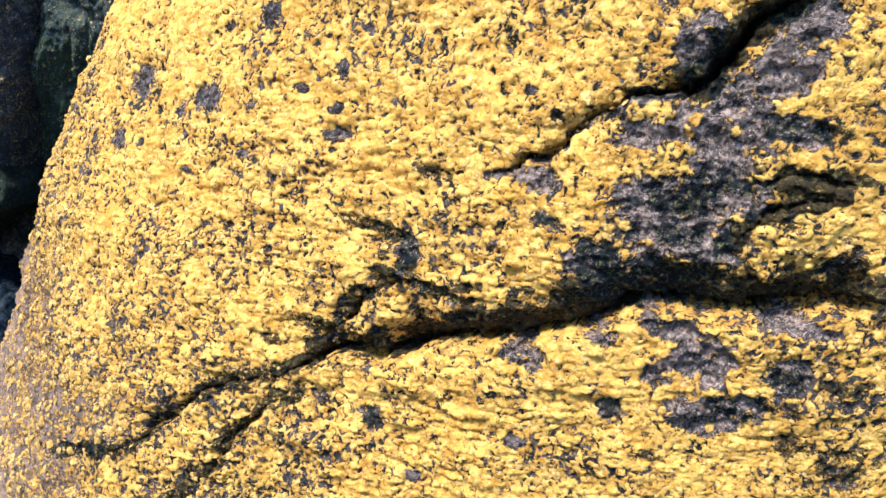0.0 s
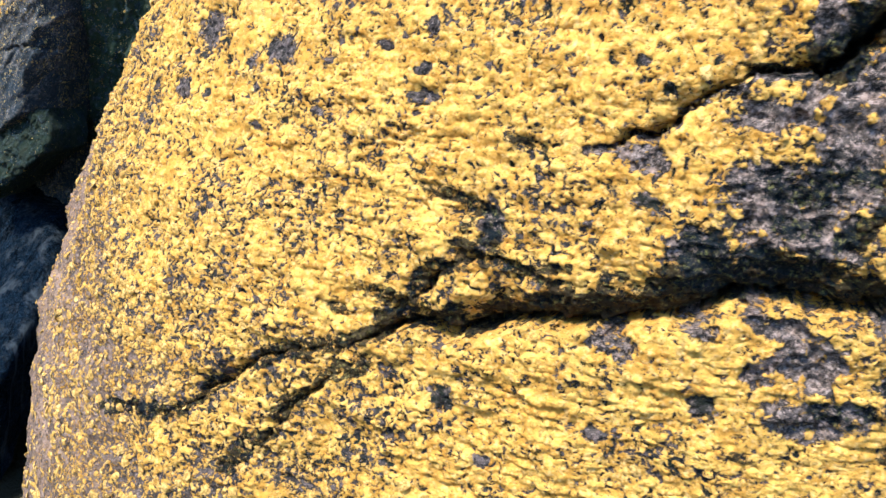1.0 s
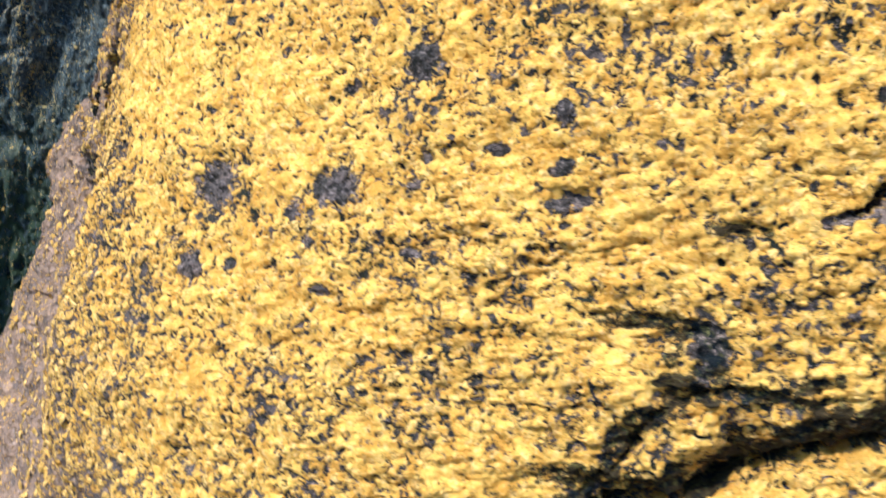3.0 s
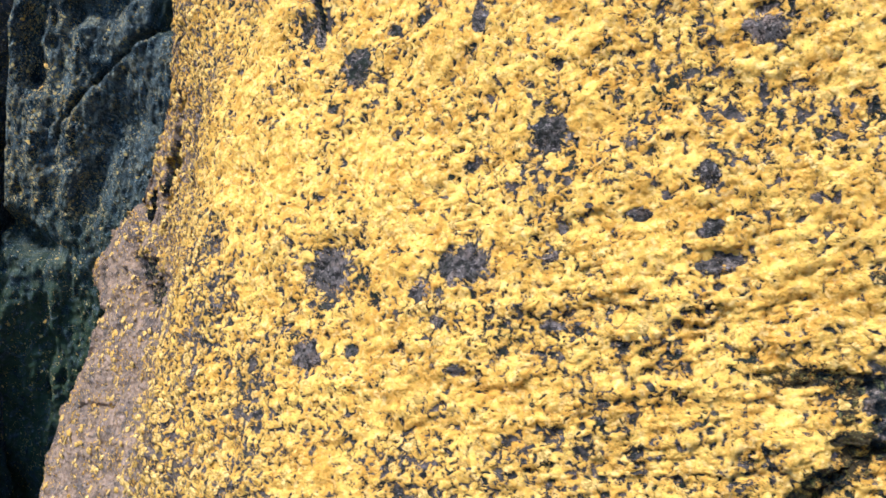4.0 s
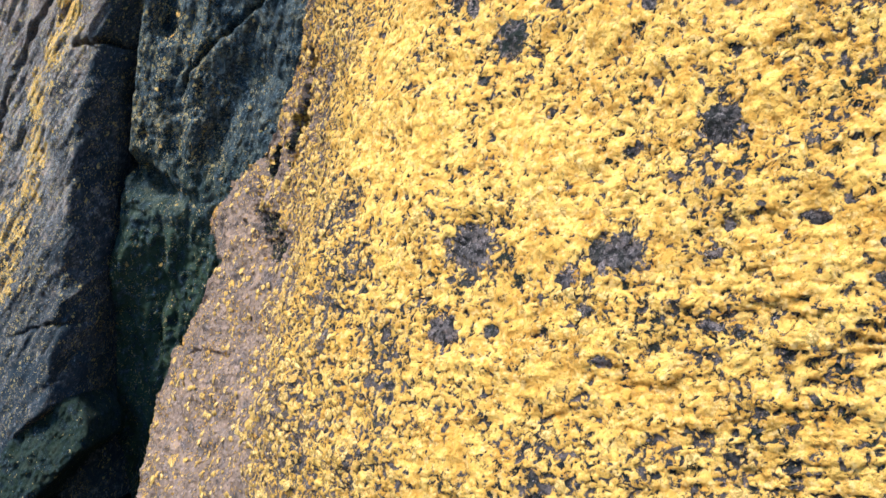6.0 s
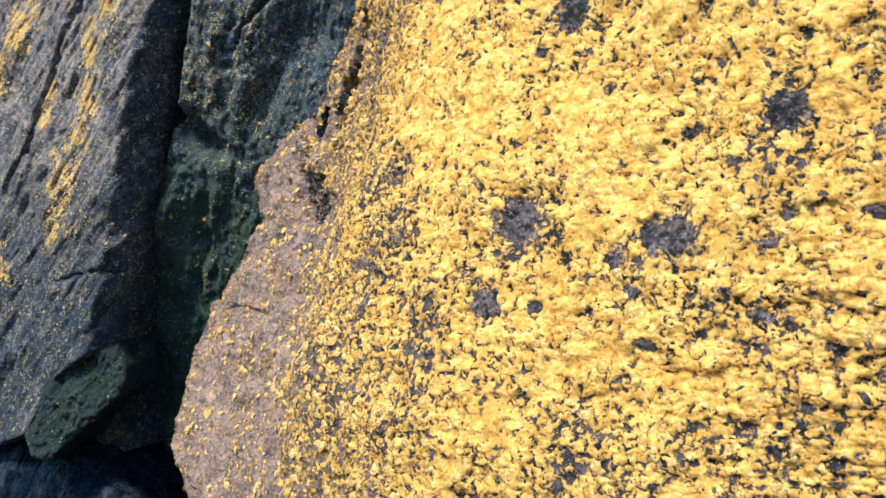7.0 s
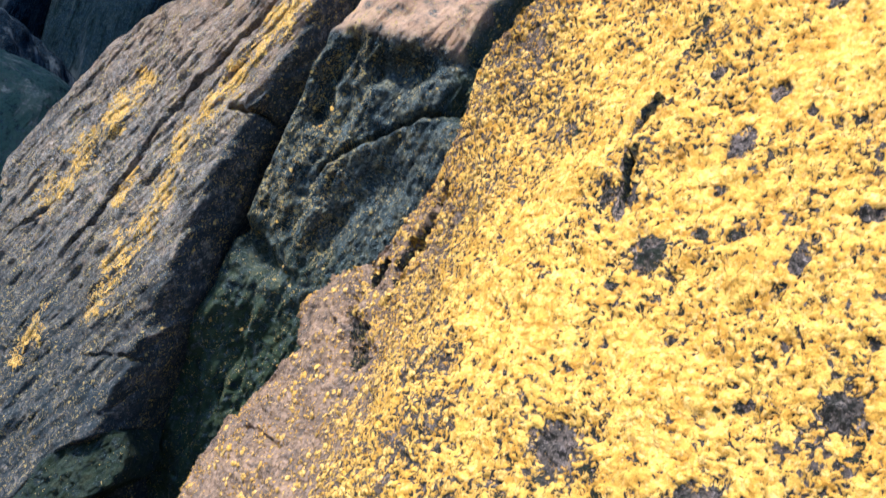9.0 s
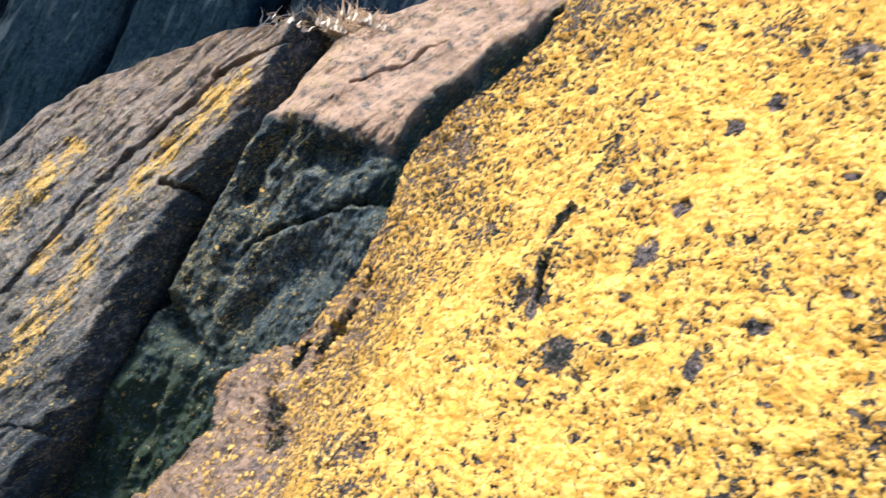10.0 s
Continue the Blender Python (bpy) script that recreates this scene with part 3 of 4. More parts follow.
DENTS = [
    (-0.067, 1.311, 0.070, 0.018), (0.051, 1.258, 0.029, 0.044), (0.021, 1.214, 0.046, 0.021), (0.005, 1.300, 0.046, 0.017), (-0.076, 1.124, 0.037, 0.029),
    (0.102, 1.216, 0.065, 0.014), (-0.116, 1.055, 0.058, 0.023), (-0.249, 1.002, 0.046, 0.018),
]
MOSSY_A = [
    (-0.064, 1.314, 0.049, 0.017), (0.032, 1.229, 0.086, 0.016), (-0.152, 1.069, 0.078, 0.023), (0.077, 1.450, 0.052, 0.011), (-0.006, 1.270, 0.019, 0.023),
    (0.174, 1.213, 0.044, 0.014), (0.433, 1.385, 0.041, 0.031), (0.506, 1.338, 0.081, 0.048), (0.395, 1.259, 0.109, 0.029), (0.641, 1.322, 0.087, 0.021),
    (0.538, 1.503, 0.095, 0.040), (0.625, 1.542, 0.073, 0.025), (0.564, 1.437, 0.048, 0.020), (0.610, 1.807, 0.040, 0.027), (0.592, 1.767, 0.018, 0.024),
    (0.700, 1.650, 0.040, 0.028), (0.769, 1.658, 0.034, 0.021), (0.746, 1.577, 0.071, 0.012), (0.766, 1.536, 0.036, 0.008), (0.712, 1.495, 0.036, 0.008),
    (0.771, 1.451, 0.033, 0.010), (0.834, 1.433, 0.024, 0.025), (0.735, 1.343, 0.047, 0.015), (0.819, 1.388, 0.056, 0.013),
]
MOSSY_B = [
    (0.454, 1.672, 0.058, 0.010), (0.535, 1.696, 0.020, 0.013), (0.733, 1.139, 0.050, 0.023), (0.824, 1.212, 0.039, 0.029), (0.809, 1.163, 0.050, 0.018),
    (0.865, 1.091, 0.051, 0.022), (0.969, 1.074, 0.063, 0.050), (0.596, 1.013, 0.054, 0.010), (0.925, 1.221, 0.060, 0.018),
]
MOSSY = MOSSY_A + MOSSY_B
ISLES = [
    (0.451, 1.637, 0.053, 0.014), (0.552, 1.680, 0.013, 0.013), (0.544, 1.630, 0.011, 0.023), (0.487, 1.559, 0.067, 0.022), (0.520, 1.588, 0.034, 0.014),
    (0.575, 1.387, 0.029, 0.012), (0.531, 1.339, 0.018, 0.008), (0.618, 1.634, 0.009, 0.010), (0.409, 1.596, 0.030, 0.018), (0.497, 1.649, 0.015, 0.006),
    (0.401, 1.536, 0.041, 0.012), (0.449, 1.551, 0.039, 0.018), (0.727, 1.543, 0.027, 0.008), (0.758, 1.499, 0.054, 0.026), (0.834, 1.494, 0.054, 0.040),
    (0.795, 1.466, 0.013, 0.012), (0.744, 1.414, 0.037, 0.010), (0.798, 1.425, 0.018, 0.014), (0.713, 1.386, 0.038, 0.012), (0.772, 1.715, 0.059, 0.028),
    (0.707, 1.694, 0.034, 0.013), (0.801, 1.607, 0.052, 0.010), (0.726, 1.303, 0.012, 0.013), (0.530, 1.233, 0.025, 0.018),
]


def lichen_boulder():
    b, s = girth()
    fine = np.concatenate([np.arange(-2.98, -1.3, 0.0058), np.arange(-1.3, 1.25, 0.0036)])
    left, right = np.interp(fine[0], s, b), np.interp(fine[-1], s, b)
    bearing = np.concatenate([np.interp(fine, s, b), np.linspace(right, left + 360, 70)[1:-1]])
    z = np.concatenate([np.linspace(-1.1, 0.15, 50)[:-1], np.arange(0.15, 2.75, 0.0037), np.linspace(2.75, 3.25, 60)[1:]])
    B, Z = np.meshgrid(bearing, z)
    W = (B + 180) % 360 - 180
    S = np.interp(W, b, s)
    R = radius(W, Z)
    # the flank ends in a blunt edge and turns back
    edge = np.interp(Z, [0.0, 0.47, 0.50, 0.54, 0.63, 0.68, 0.81, 0.94, 0.99, 1.01, 1.07, 1.25, 1.30, 1.33, 1.37, 1.42, 1.60, 1.65, 1.68, 1.77, 1.88, 2.04, 2.13, 2.36, 2.45, 2.52, 2.65, 2.74, 2.85, 3.0],
                     [-91, -91, -99, -102, -104.5, -107, -107.5, -109, -107, -107, -107.4, -105.6, -103, -103.4, -108, -111, -111, -107.5, -100.5, -98.7, -95.7, -93, -90.5, -88.3, -83.5, -78.3, -71.8, -68.2, -67, -65])
    R = R + 0.085 * np.exp(-(((W + 113) / 7) ** 2) - ((Z - 1.53) / 0.13) ** 4) + 0.022 * np.exp(-(((W + 109) / 9) ** 2) - ((Z - 0.84) / 0.17) ** 4)
    R = R + 0.03 * np.exp(-(((W + 58) / 9) ** 2) - ((Z - 1.08) / 0.22) ** 2)
    edge = edge + 2.0 * np.exp(-(((Z - 1.0) / 0.018) ** 2)) + 0.7 * rough(np.stack([Z * 0, Z * 0, Z], -1), 0.2, 3, 9)
    over = np.clip(edge - W, 0, None)
    R = R - 0.9 * (1 - np.exp(-((over / 6.5) ** 1.3)))
    foot = np.interp(Z, [-1.0, -0.75, -0.55, -0.12, -0.05, 0.05, 0.30, 0.44, 0.50], [0.11, 0.07, 0.085, 0.115, 0.07, 0.085, 0.055, 0.05, 0.0])
    R = R - foot * smooth(-50, -85, W) * (1 + 0.3 * rough(np.stack([W / 60, 0 * Z, Z], -1), 0.15, 3, 19))
    back = smooth(45, 75, W) + smooth(-140, -160, W)
    R = R * (1 - back) + 1.75 * back
    R = R * (1 - smooth(2.85, 3.25, Z) ** 2 * 0.95)
    pts = np.stack([MID[0] + R * np.sin(np.radians(W)), MID[1] - R * np.cos(np.radians(W)), Z], -1)
    out = normals(pts)
    inner = np.stack([MID[0] + 0 * R, MID[1] + 0 * R, Z], -1) - pts
    out = np.where((out * inner).sum(-1, keepdims=True) > 0, -out, out)
    # layers that dip along the face, then lumps
    tilt = pts.copy()
    tilt[..., 2] = (Z - 0.18 * S) * 4.0
    h = 0.008 * rough(tilt, 0.35, 4, 5, 0.6) + 0.016 * rough(pts, 0.22, 2, 6) + 0.008 * rough(pts, 0.07, 3, 8, 0.6) + 0.0055 * rough(pts, 0.024, 2, 10, 0.6)
    thin_layers = tilt * np.array([1.0, 1.0, 1.3])
    beds = smooth(-0.9, -0.3, S) * smooth(1.75, 1.35, Z + 0.15 * rough(pts, 0.4, 2, 17))
    h = h + (0.004 + 0.005 * beds) * np.abs(rough(thin_layers, 0.16, 3, 12, 0.7)) * smooth(2.2, 1.4, Z)
    h = h + beds * 0.006 * rough(tilt, 0.22, 3, 18, 0.6)
    low = smooth(0.9, 0.2, S - 0.4 * (Z - 1.2)) * 0.4 + 0.6
    h = h * low * smooth(3.2, 2.9, Z)
    h = h + blots(S, Z, np.stack([S, Z, 0 * S], -1), GREY, 24) * (0.010 * rough(tilt, 0.3, 3, 15, 0.7) + 0.012 * rough(pts, 0.07, 4, 16, 0.75))
    flat = np.stack([S, Z, 0 * S], -1)
    whole = h.copy()
    h = h - groove(S, Z, flat, CRACK, 0.013, 0.12, 0.17, 0.10, 0.05)
    h = h - groove(S, Z, flat, FOLD, 0.009, 0.030, 0.12, 0.040, 0.45)
    h = h - groove(S, Z, flat, DIAGONAL, 0.0065, 0.06, 0.06, 0.03, 0.12)
    h = h - groove(S, Z, flat, FISSURE, 0.020, 0.06, 0.05, 0.03, 0.25)
    h = h - groove(S, Z, flat, BRANCH, 0.009, 0.020, 0.07, 0.022, 0.45)
    for line in (UPPER, LEDGE, SHELF):
        h = h - groove(S, Z, flat, line, 0.007, 0.028, 0.05, 0.014, 0.4)
    h = h - 0.010 * blots(S, Z, flat, DENTS, 52) 
    h = h - groove(S, Z, flat, RIFT, 0.011, 0.06, 0.03, 0.012, 0.2)
    h = h - groove(S, Z, flat, JOINT, 0.007, 0.05, 0.0, 0.0, 0.0)
    h = h - 0.035 * blots(S, Z, flat, POCKETS, 61)
    for line in SLOTS:
        h = h - 0.18 * smooth(0.030, 0.017, near_line(0.6 * S, Z, [(0.6 * a, b) for a, b in line], 0.1)[0] + 0.010 * rough(flat, 0.05, 2, 35))
    cut = whole - h
    bare, thin, moss_shade, border, spots = boulder_marks(S, Z, flat)
    h = h + np.clip(moss_shade, 0, 1) * (0.010 * rough(pts, 0.05, 3, 13, 0.7) + 0.006 * rough(tilt, 0.12, 3, 14, 0.7))
    h = h + smooth(0.1, -0.3, S - border) * (0.010 * rough(pts * np.array([1.0, 1.0, 0.4]), 0.10, 4, 22, 0.6) + 0.018 * rough(pts, 0.2, 3, 23))
    h = h - 0.004 * np.clip(bare, 0, 1)
    pts = pts + out * h[..., None]
    ob = sheet("lichen_boulder", pts, LICHEN, wrap=True, marks={"bare": bare, "thin": thin, "moss_shade": moss_shade})
    front = smooth(-2.75, -2.6, S) * smooth(1.2, 1.1, S) * (np.abs(W) < 122)
    open_ground = front * (0.15 + thin * 0.9 * smooth(-0.8, -0.1, S - border) + 0.04 * thin + 0.1 * smooth(0.3, -0.4, S) * smooth(1.5, 1.0, Z)) * (1 - 0.93 * np.clip(spots, 0, 1))
    gather = smooth(-0.1, 0.5, rough(flat, 0.16, 3, 44)) + 0.15
    rosettes("lichen_crust", pts, open_ground * gather * (cut < 0.008), 8500, 0.0066, ob, 12, "small raised yellow lichen rosettes", 1.1)
    columns, keep = S[0, : len(fine)], pts[:, : len(fine)]
    for spot in SPOTS:
        grey_patch(ob, columns, z, keep, spot)
    single_rosettes(ob, columns, z, keep)
    return tagged(ob, "tall sandstone boulder crusted with yellow lichen, cracked across", "boulder")


def on_grid(columns, z, pts, s, h):
    """Places on the boulder's surface at lengths round it and heights, and the way out."""
    i = np.clip(np.searchsorted(columns, s) - 1, 1, len(columns) - 3)
    j = np.clip(np.searchsorted(z, h) - 1, 1, len(z) - 3)
    a = ((s - columns[i]) / (columns[i + 1] - columns[i]))[..., None]
    b = ((h - z[j]) / (z[j + 1] - z[j]))[..., None]
    at = (pts[j, i] * (1 - a) + pts[j, i + 1] * a) * (1 - b) + (pts[j + 1, i] * (1 - a) + pts[j + 1, i + 1] * a) * b
    out = np.cross(pts[j, np.minimum(i + 5, len(columns) - 1)] - pts[j, np.maximum(i - 5, 0)], pts[np.minimum(j + 5, len(z) - 1), i] - pts[j - 5, i])
    return at, out / np.linalg.norm(out, axis=-1, keepdims=True)


def grey_patch(parent, columns, z, pts, spot):
    """A thin ragged crust of grey lichen that follows the stone."""
    cs, cz, rs, rz = spot
    rs, rz = 0.98 * rs, 0.98 * rz
    rings, seg = 12, 56
    rho = np.linspace(0, 1, rings)[:, None]
    a = np.linspace(0, 2 * np.pi, seg, endpoint=False)[None]
    ring = np.stack([np.cos(a), np.sin(a), 0 * a], -1) + np.array([cs * 9, cz * 9, 3.0])
    wave = 0.86 + 0.40 * rough(ring, 0.8, 4, 81, 0.8)
    s = cs + rs * rho * wave * np.cos(a)
    h = cz + rz * rho * wave * np.sin(a)
    at, out = on_grid(columns, z, pts, s, h)
    lift = 0.0016 * (1 - rho**3) - 0.0035 * rho**6 + 0.0012 * rough(at, 0.012, 2, 83)
    at = at + out * (lift + 0 * a)[..., None]
    ob = sheet("grey_lichen_patch", at, GREY_CRUST, wrap=True, marks={"rim": rho**1.6 + 0 * a})
    ob.parent = parent
    return tagged(ob, "dark grey crust of lichen")


def single_rosettes(parent, columns, z, pts):
    """The largest rosettes, each by itself, where stone shows between them."""
    rng = np.random.default_rng(21)
    forms = []
    for k in range(8):
        a = np.linspace(0, 2 * np.pi, 14, endpoint=False)[None]
        rho = np.array([0.0, 0.35, 0.7, 1.0])[:, None]
        wave = 1 + 0.28 * rng.standard_normal((1, 14))
        p = np.stack([rho * wave * np.cos(a), rho * wave * np.sin(a), np.array([0.20, 0.26, 0.22, -0.10])[:, None] + 0.09 * rng.standard_normal((4, 14)) * (rho > 0)], -1)
        first = sheet("lichen_rosette", p, ROSETTE, wrap=True)
        forms.append(first.data)
        bpy.data.objects.remove(first)
    for k in range(280):
        h = rng.uniform(0.55, 1.75)
        edge = np.interp(h, [0.6, 0.9, 1.1, 1.3, 1.6, 1.9], [-1.1, -1.36, -1.56, -1.80, -2.02, -2.25])
        s = edge + rng.normal(0.32, 0.26)
        at, out = on_grid(columns, z, pts, np.array([s]), np.array([h]))
        ob = new("lichen_rosette", forms[k % 8])
        turn = Vector(out[0]).to_track_quat("Z", "Y").to_matrix().to_4x4() @ Matrix.Rotation(rng.uniform(0, 6.28), 4, "Z")
        ob.matrix_basis = Matrix.Translation(at[0]) @ turn @ Matrix.Diagonal((*(rng.uniform(0.004, 0.0125),) * 3, 1))
        ob.parent = parent


def blots(S, Z, flat, spots, seed):
    """How much a place lies inside any of the spots (length round, height, half width, half height)."""
    out = np.zeros(S.shape)
    for cs, cz, rs, rz in spots:
        near = (np.abs(S - cs) < 2.2 * rs) & (np.abs(Z - cz) < 2.2 * rz)
        if near.any():
            p = flat[near]
            wx, wz = 0.4 * rough(p, 0.05, 3, seed, 0.7), 0.4 * rough(p, 0.05, 3, seed + 5, 0.7)
            d = np.hypot((S[near] - cs) / rs + wx, (Z[near] - cz) / rz + wz)
            out[near] = np.maximum(out[near], smooth(1.35, 0.6, d))
    return out


def boulder_marks(S, Z, flat):
    bare = np.maximum(blots(S, Z, flat, [(a, b, 0.72 * c, 0.72 * d) for a, b, c, d in SPOTS], 20), blots(S, Z, flat, GREY, 24))
    wave, blur = 0.015 * rough(flat, 0.05, 3, 58), 0.026 * rough(flat, 0.07, 3, 59)
    isles = blots(S, Z, flat, ISLES, 28)
    bare = bare * (1 - isles) - 0.25 * isles
    bare = np.maximum(bare, 0.16 * blots(S, Z, flat, WORN, 30))
    bare = np.maximum(bare, smooth(2.0, 1.3, Z) * (0.02 + 0.11 * smooth(-0.2, 0.5, rough(flat, 0.22, 3, 33))))
    spots = bare.copy()
    bare = bare - 0.24 * smooth(1.55, 2.2, Z - 0.25 * (S + 0.6) + 0.2 * rough(flat, 0.35, 3, 39)) * (1 - np.clip(2 * bare, 0, 1))
    border = np.interp(Z, [0.3, 0.6, 0.9, 1.1, 1.3, 1.6, 1.9, 2.2, 2.5, 2.7, 2.9], [-0.98, -1.1, -1.36, -1.56, -1.80, -2.02, -2.20, -2.18, -1.96, -1.78, -1.68])
    for line, wide in ((RIFT, 0.02), (DIAGONAL, 0.014)):
        d, _ = near_line(S + 0.7 * wave, Z, line, 0.1)
        bare = np.maximum(bare, 0.7 * smooth(wide, 0.4 * wide, d))
    thin = smooth(1.05, -0.20, S - border + 0.30 * rough(flat, 0.2, 3, 32)) * (1 - 0.30 * smooth(1.9, 2.3, Z))
    bare = np.maximum(bare, 0.42 * smooth(0.02, -0.28, S - border + 0.2 * rough(flat, 0.15, 3, 38)))
    # Moss above the cracks, with the shade under the overhang painted in.
    moss_shade = np.zeros(S.shape)
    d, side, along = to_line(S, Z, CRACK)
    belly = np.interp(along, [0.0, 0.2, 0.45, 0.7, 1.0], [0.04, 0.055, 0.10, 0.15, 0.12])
    moss_shade = smooth(1.15, 0.35, (d + 0.045 * rough(flat, 0.1, 4, 36, 0.65)) / belly) * (side > 0) * 0.78
    moss_shade = np.maximum(moss_shade, 1.2 * smooth(0.034, 0.012, d) * (side > 0))
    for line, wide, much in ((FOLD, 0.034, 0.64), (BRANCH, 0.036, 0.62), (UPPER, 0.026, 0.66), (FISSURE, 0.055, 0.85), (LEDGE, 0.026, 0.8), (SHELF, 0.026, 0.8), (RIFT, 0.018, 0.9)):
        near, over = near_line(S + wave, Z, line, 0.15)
        moss_shade = np.maximum(moss_shade, much * smooth(wide, 0.3 * wide, near * np.where(over > 0, 0.75, 1.5) + blur))
    moss_shade = np.maximum(moss_shade, 0.6 * blots(S, Z, flat, POCKETS, 61))
    moss_shade = np.maximum(moss_shade, 0.58 * np.maximum(blots(S, Z, flat, MOSSY, 37), blots(S, Z, flat, DENTS, 52)))
    # Slots: the darkness of deep holes is painted in here.
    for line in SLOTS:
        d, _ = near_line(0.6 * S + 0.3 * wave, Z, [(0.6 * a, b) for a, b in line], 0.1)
        moss_shade = np.maximum(moss_shade, 1.3 * smooth(0.034, 0.022, d))
    return bare, thin, moss_shade, border, spots


lichen_boulder()


# ---- rocks with a broad face ----
GRIDS = {}


def face_rock(name, heights, left, right, depth, material, step=0.008, edge=0.06, round_right=0.0, back=0.6, cuts=(), lump=0.016, grown=None, moss_shade=None, pale=None, lean=0.0, seed=50, fine=0.26):
    """A rock whose face lies between two outlines (x at heights) and at depth(x, z); its edges round off and run back."""
    z = np.arange(heights[0], heights[-1], step)
    xl, xr = np.interp(z, heights, left), np.interp(z, heights, right)
    wob = rough(np.stack([z * 0 + seed, z * 0, z], -1), 0.2, 3, seed)
    xl, xr = xl + 0.02 * wob, xr + 0.015 * np.roll(wob, 37)
    n = int(max(xr - xl) / step)
    u = np.linspace(0, 1, n)
    X = xl[:, None] + (xr - xl)[:, None] * u
    Z = np.repeat(z[:, None], n, 1)
    Y = depth(X, Z)
    flat = np.stack([X, Z, 0 * X], -1)
    pts = np.stack([X, Y, Z], -1)
    tilt = pts.copy()
    tilt[..., 0] = (tilt[..., 0] - lean * tilt[..., 2]) * 4.0
    if pale:
        fine = fine * (1 - 0.7 * pale(X, Z, flat))
    Y = Y - lump * rough(pts, 0.3, 2, seed) - 0.8 * lump * rough(tilt, 0.3, 4, seed + 3, 0.6) - fine * lump * rough(pts, 0.05, 3, seed + 6, 0.65)
    for line, width, deep, lip, drop in cuts:
        Y = Y + groove(X, Z, flat, line, width, deep, lip, drop, 0.2)
    inside = np.minimum(np.minimum(X - xl[:, None], xr[:, None] - X), np.minimum(Z - z[0], z[-1] - Z))
    k = np.clip(1 - inside / edge, 0, 1)
    Y = Y + edge * (1 - np.sqrt(1 - k * k * 0.999))
    if round_right:
        past = round_right * (1 + 0.15 * rough(pts, 0.25, 2, seed + 9)) - (xr[:, None] - X)
        Y = Y + 2.6 * 0.5 * (past + np.sqrt(past**2 + 0.010**2))
    pts = np.stack([X, Y, Z], -1)
    # sides and back
    m = 14
    t = np.linspace(0, 1, m + 1)[1:]
    sides = []
    for col in (0, -1):
        p = pts[:, col][:, None] + np.stack([0 * t, back * t**1.2, 0 * t], -1)
        p[..., 0] += 0.02 * rough(p, 0.15, 2, seed + 8) * t
        sides.append(p)
    pts = np.concatenate([sides[0][:, ::-1], pts, sides[1]], 1)
    for row in (0, -1):
        rows = pts[row][None] + np.stack([0 * t, back * t**1.2, 0 * t], -1)[:, None]
        rows[..., 1] = np.minimum(rows[..., 1], pts[:, 0, 1].max() + 0 * rows[..., 1])
        pts = np.concatenate([rows[::-1], pts] if row == 0 else [pts, rows], 0)
    X, Z = pts[..., 0], pts[..., 2]
    flat = np.stack([X, Z, 0 * X], -1)
    marks = {"grown": grown(X, Z, flat) if grown else 0 * X, "moss_shade": moss_shade(X, Z, flat) if moss_shade else 0 * X, "pale": pale(X, Z, flat) if pale else 0 * X}
    ob = sheet(name, pts, material, marks=marks)
    GRIDS[ob.name] = pts
    return ob


def grid_of(ob):
    return GRIDS[ob.name]


def flat_of(ob):
    pts = GRIDS[ob.name]
    return pts[..., 0], pts[..., 2], np.stack([pts[..., 0], pts[..., 2], 0 * pts[..., 0]], -1)


def slab_depth(x, z):
    foot = np.interp(x, [-3.0, -2.24, -1.97, -1.935, -1.83, -1.67, -1.47], [0.02, 0.16, 0.31, 0.40, 0.59, 0.71, 0.82])
    return 2.03 - 0.671 * x + 0.068 * z + 0.5 * smooth(0.0, 0.09, foot - z)


# lichen streaks on the slab: a line and its half width
STREAKS = [
    ([(-1.45, 2.62), (-1.671, 2.209), (-1.794, 2.016), (-1.819, 1.895), (-1.835, 1.702), (-1.879, 1.528), (-1.923, 1.351), (-1.94, 1.15)], 0.085),
    ([(-2.25, 2.15), (-2.352, 1.983), (-2.463, 1.813), (-2.531, 1.641), (-2.663, 1.484)], 0.10),
    ([(-2.063, 1.723), (-2.091, 1.594)], 0.04),
    ([(-2.25, 0.98), (-2.365, 0.787)], 0.07),
]


def slab_grown(x, z, flat):
    out = 0 * x
    for line, wide in STREAKS:
        d, _, _ = to_line(x, z, line)
        out = np.maximum(out, 0.24 + 0.76 * smooth(1.25 * wide, 0.1 * wide, d + 0.8 * wide * rough(flat, 0.10, 4, 60, 0.7)))
    return out


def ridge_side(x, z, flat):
    """1 on the slab's side beyond its ridge, where shade is painted into the colour."""
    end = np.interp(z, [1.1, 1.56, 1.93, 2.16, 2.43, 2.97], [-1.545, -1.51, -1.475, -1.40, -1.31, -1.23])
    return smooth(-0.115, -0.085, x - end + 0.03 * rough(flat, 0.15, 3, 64))


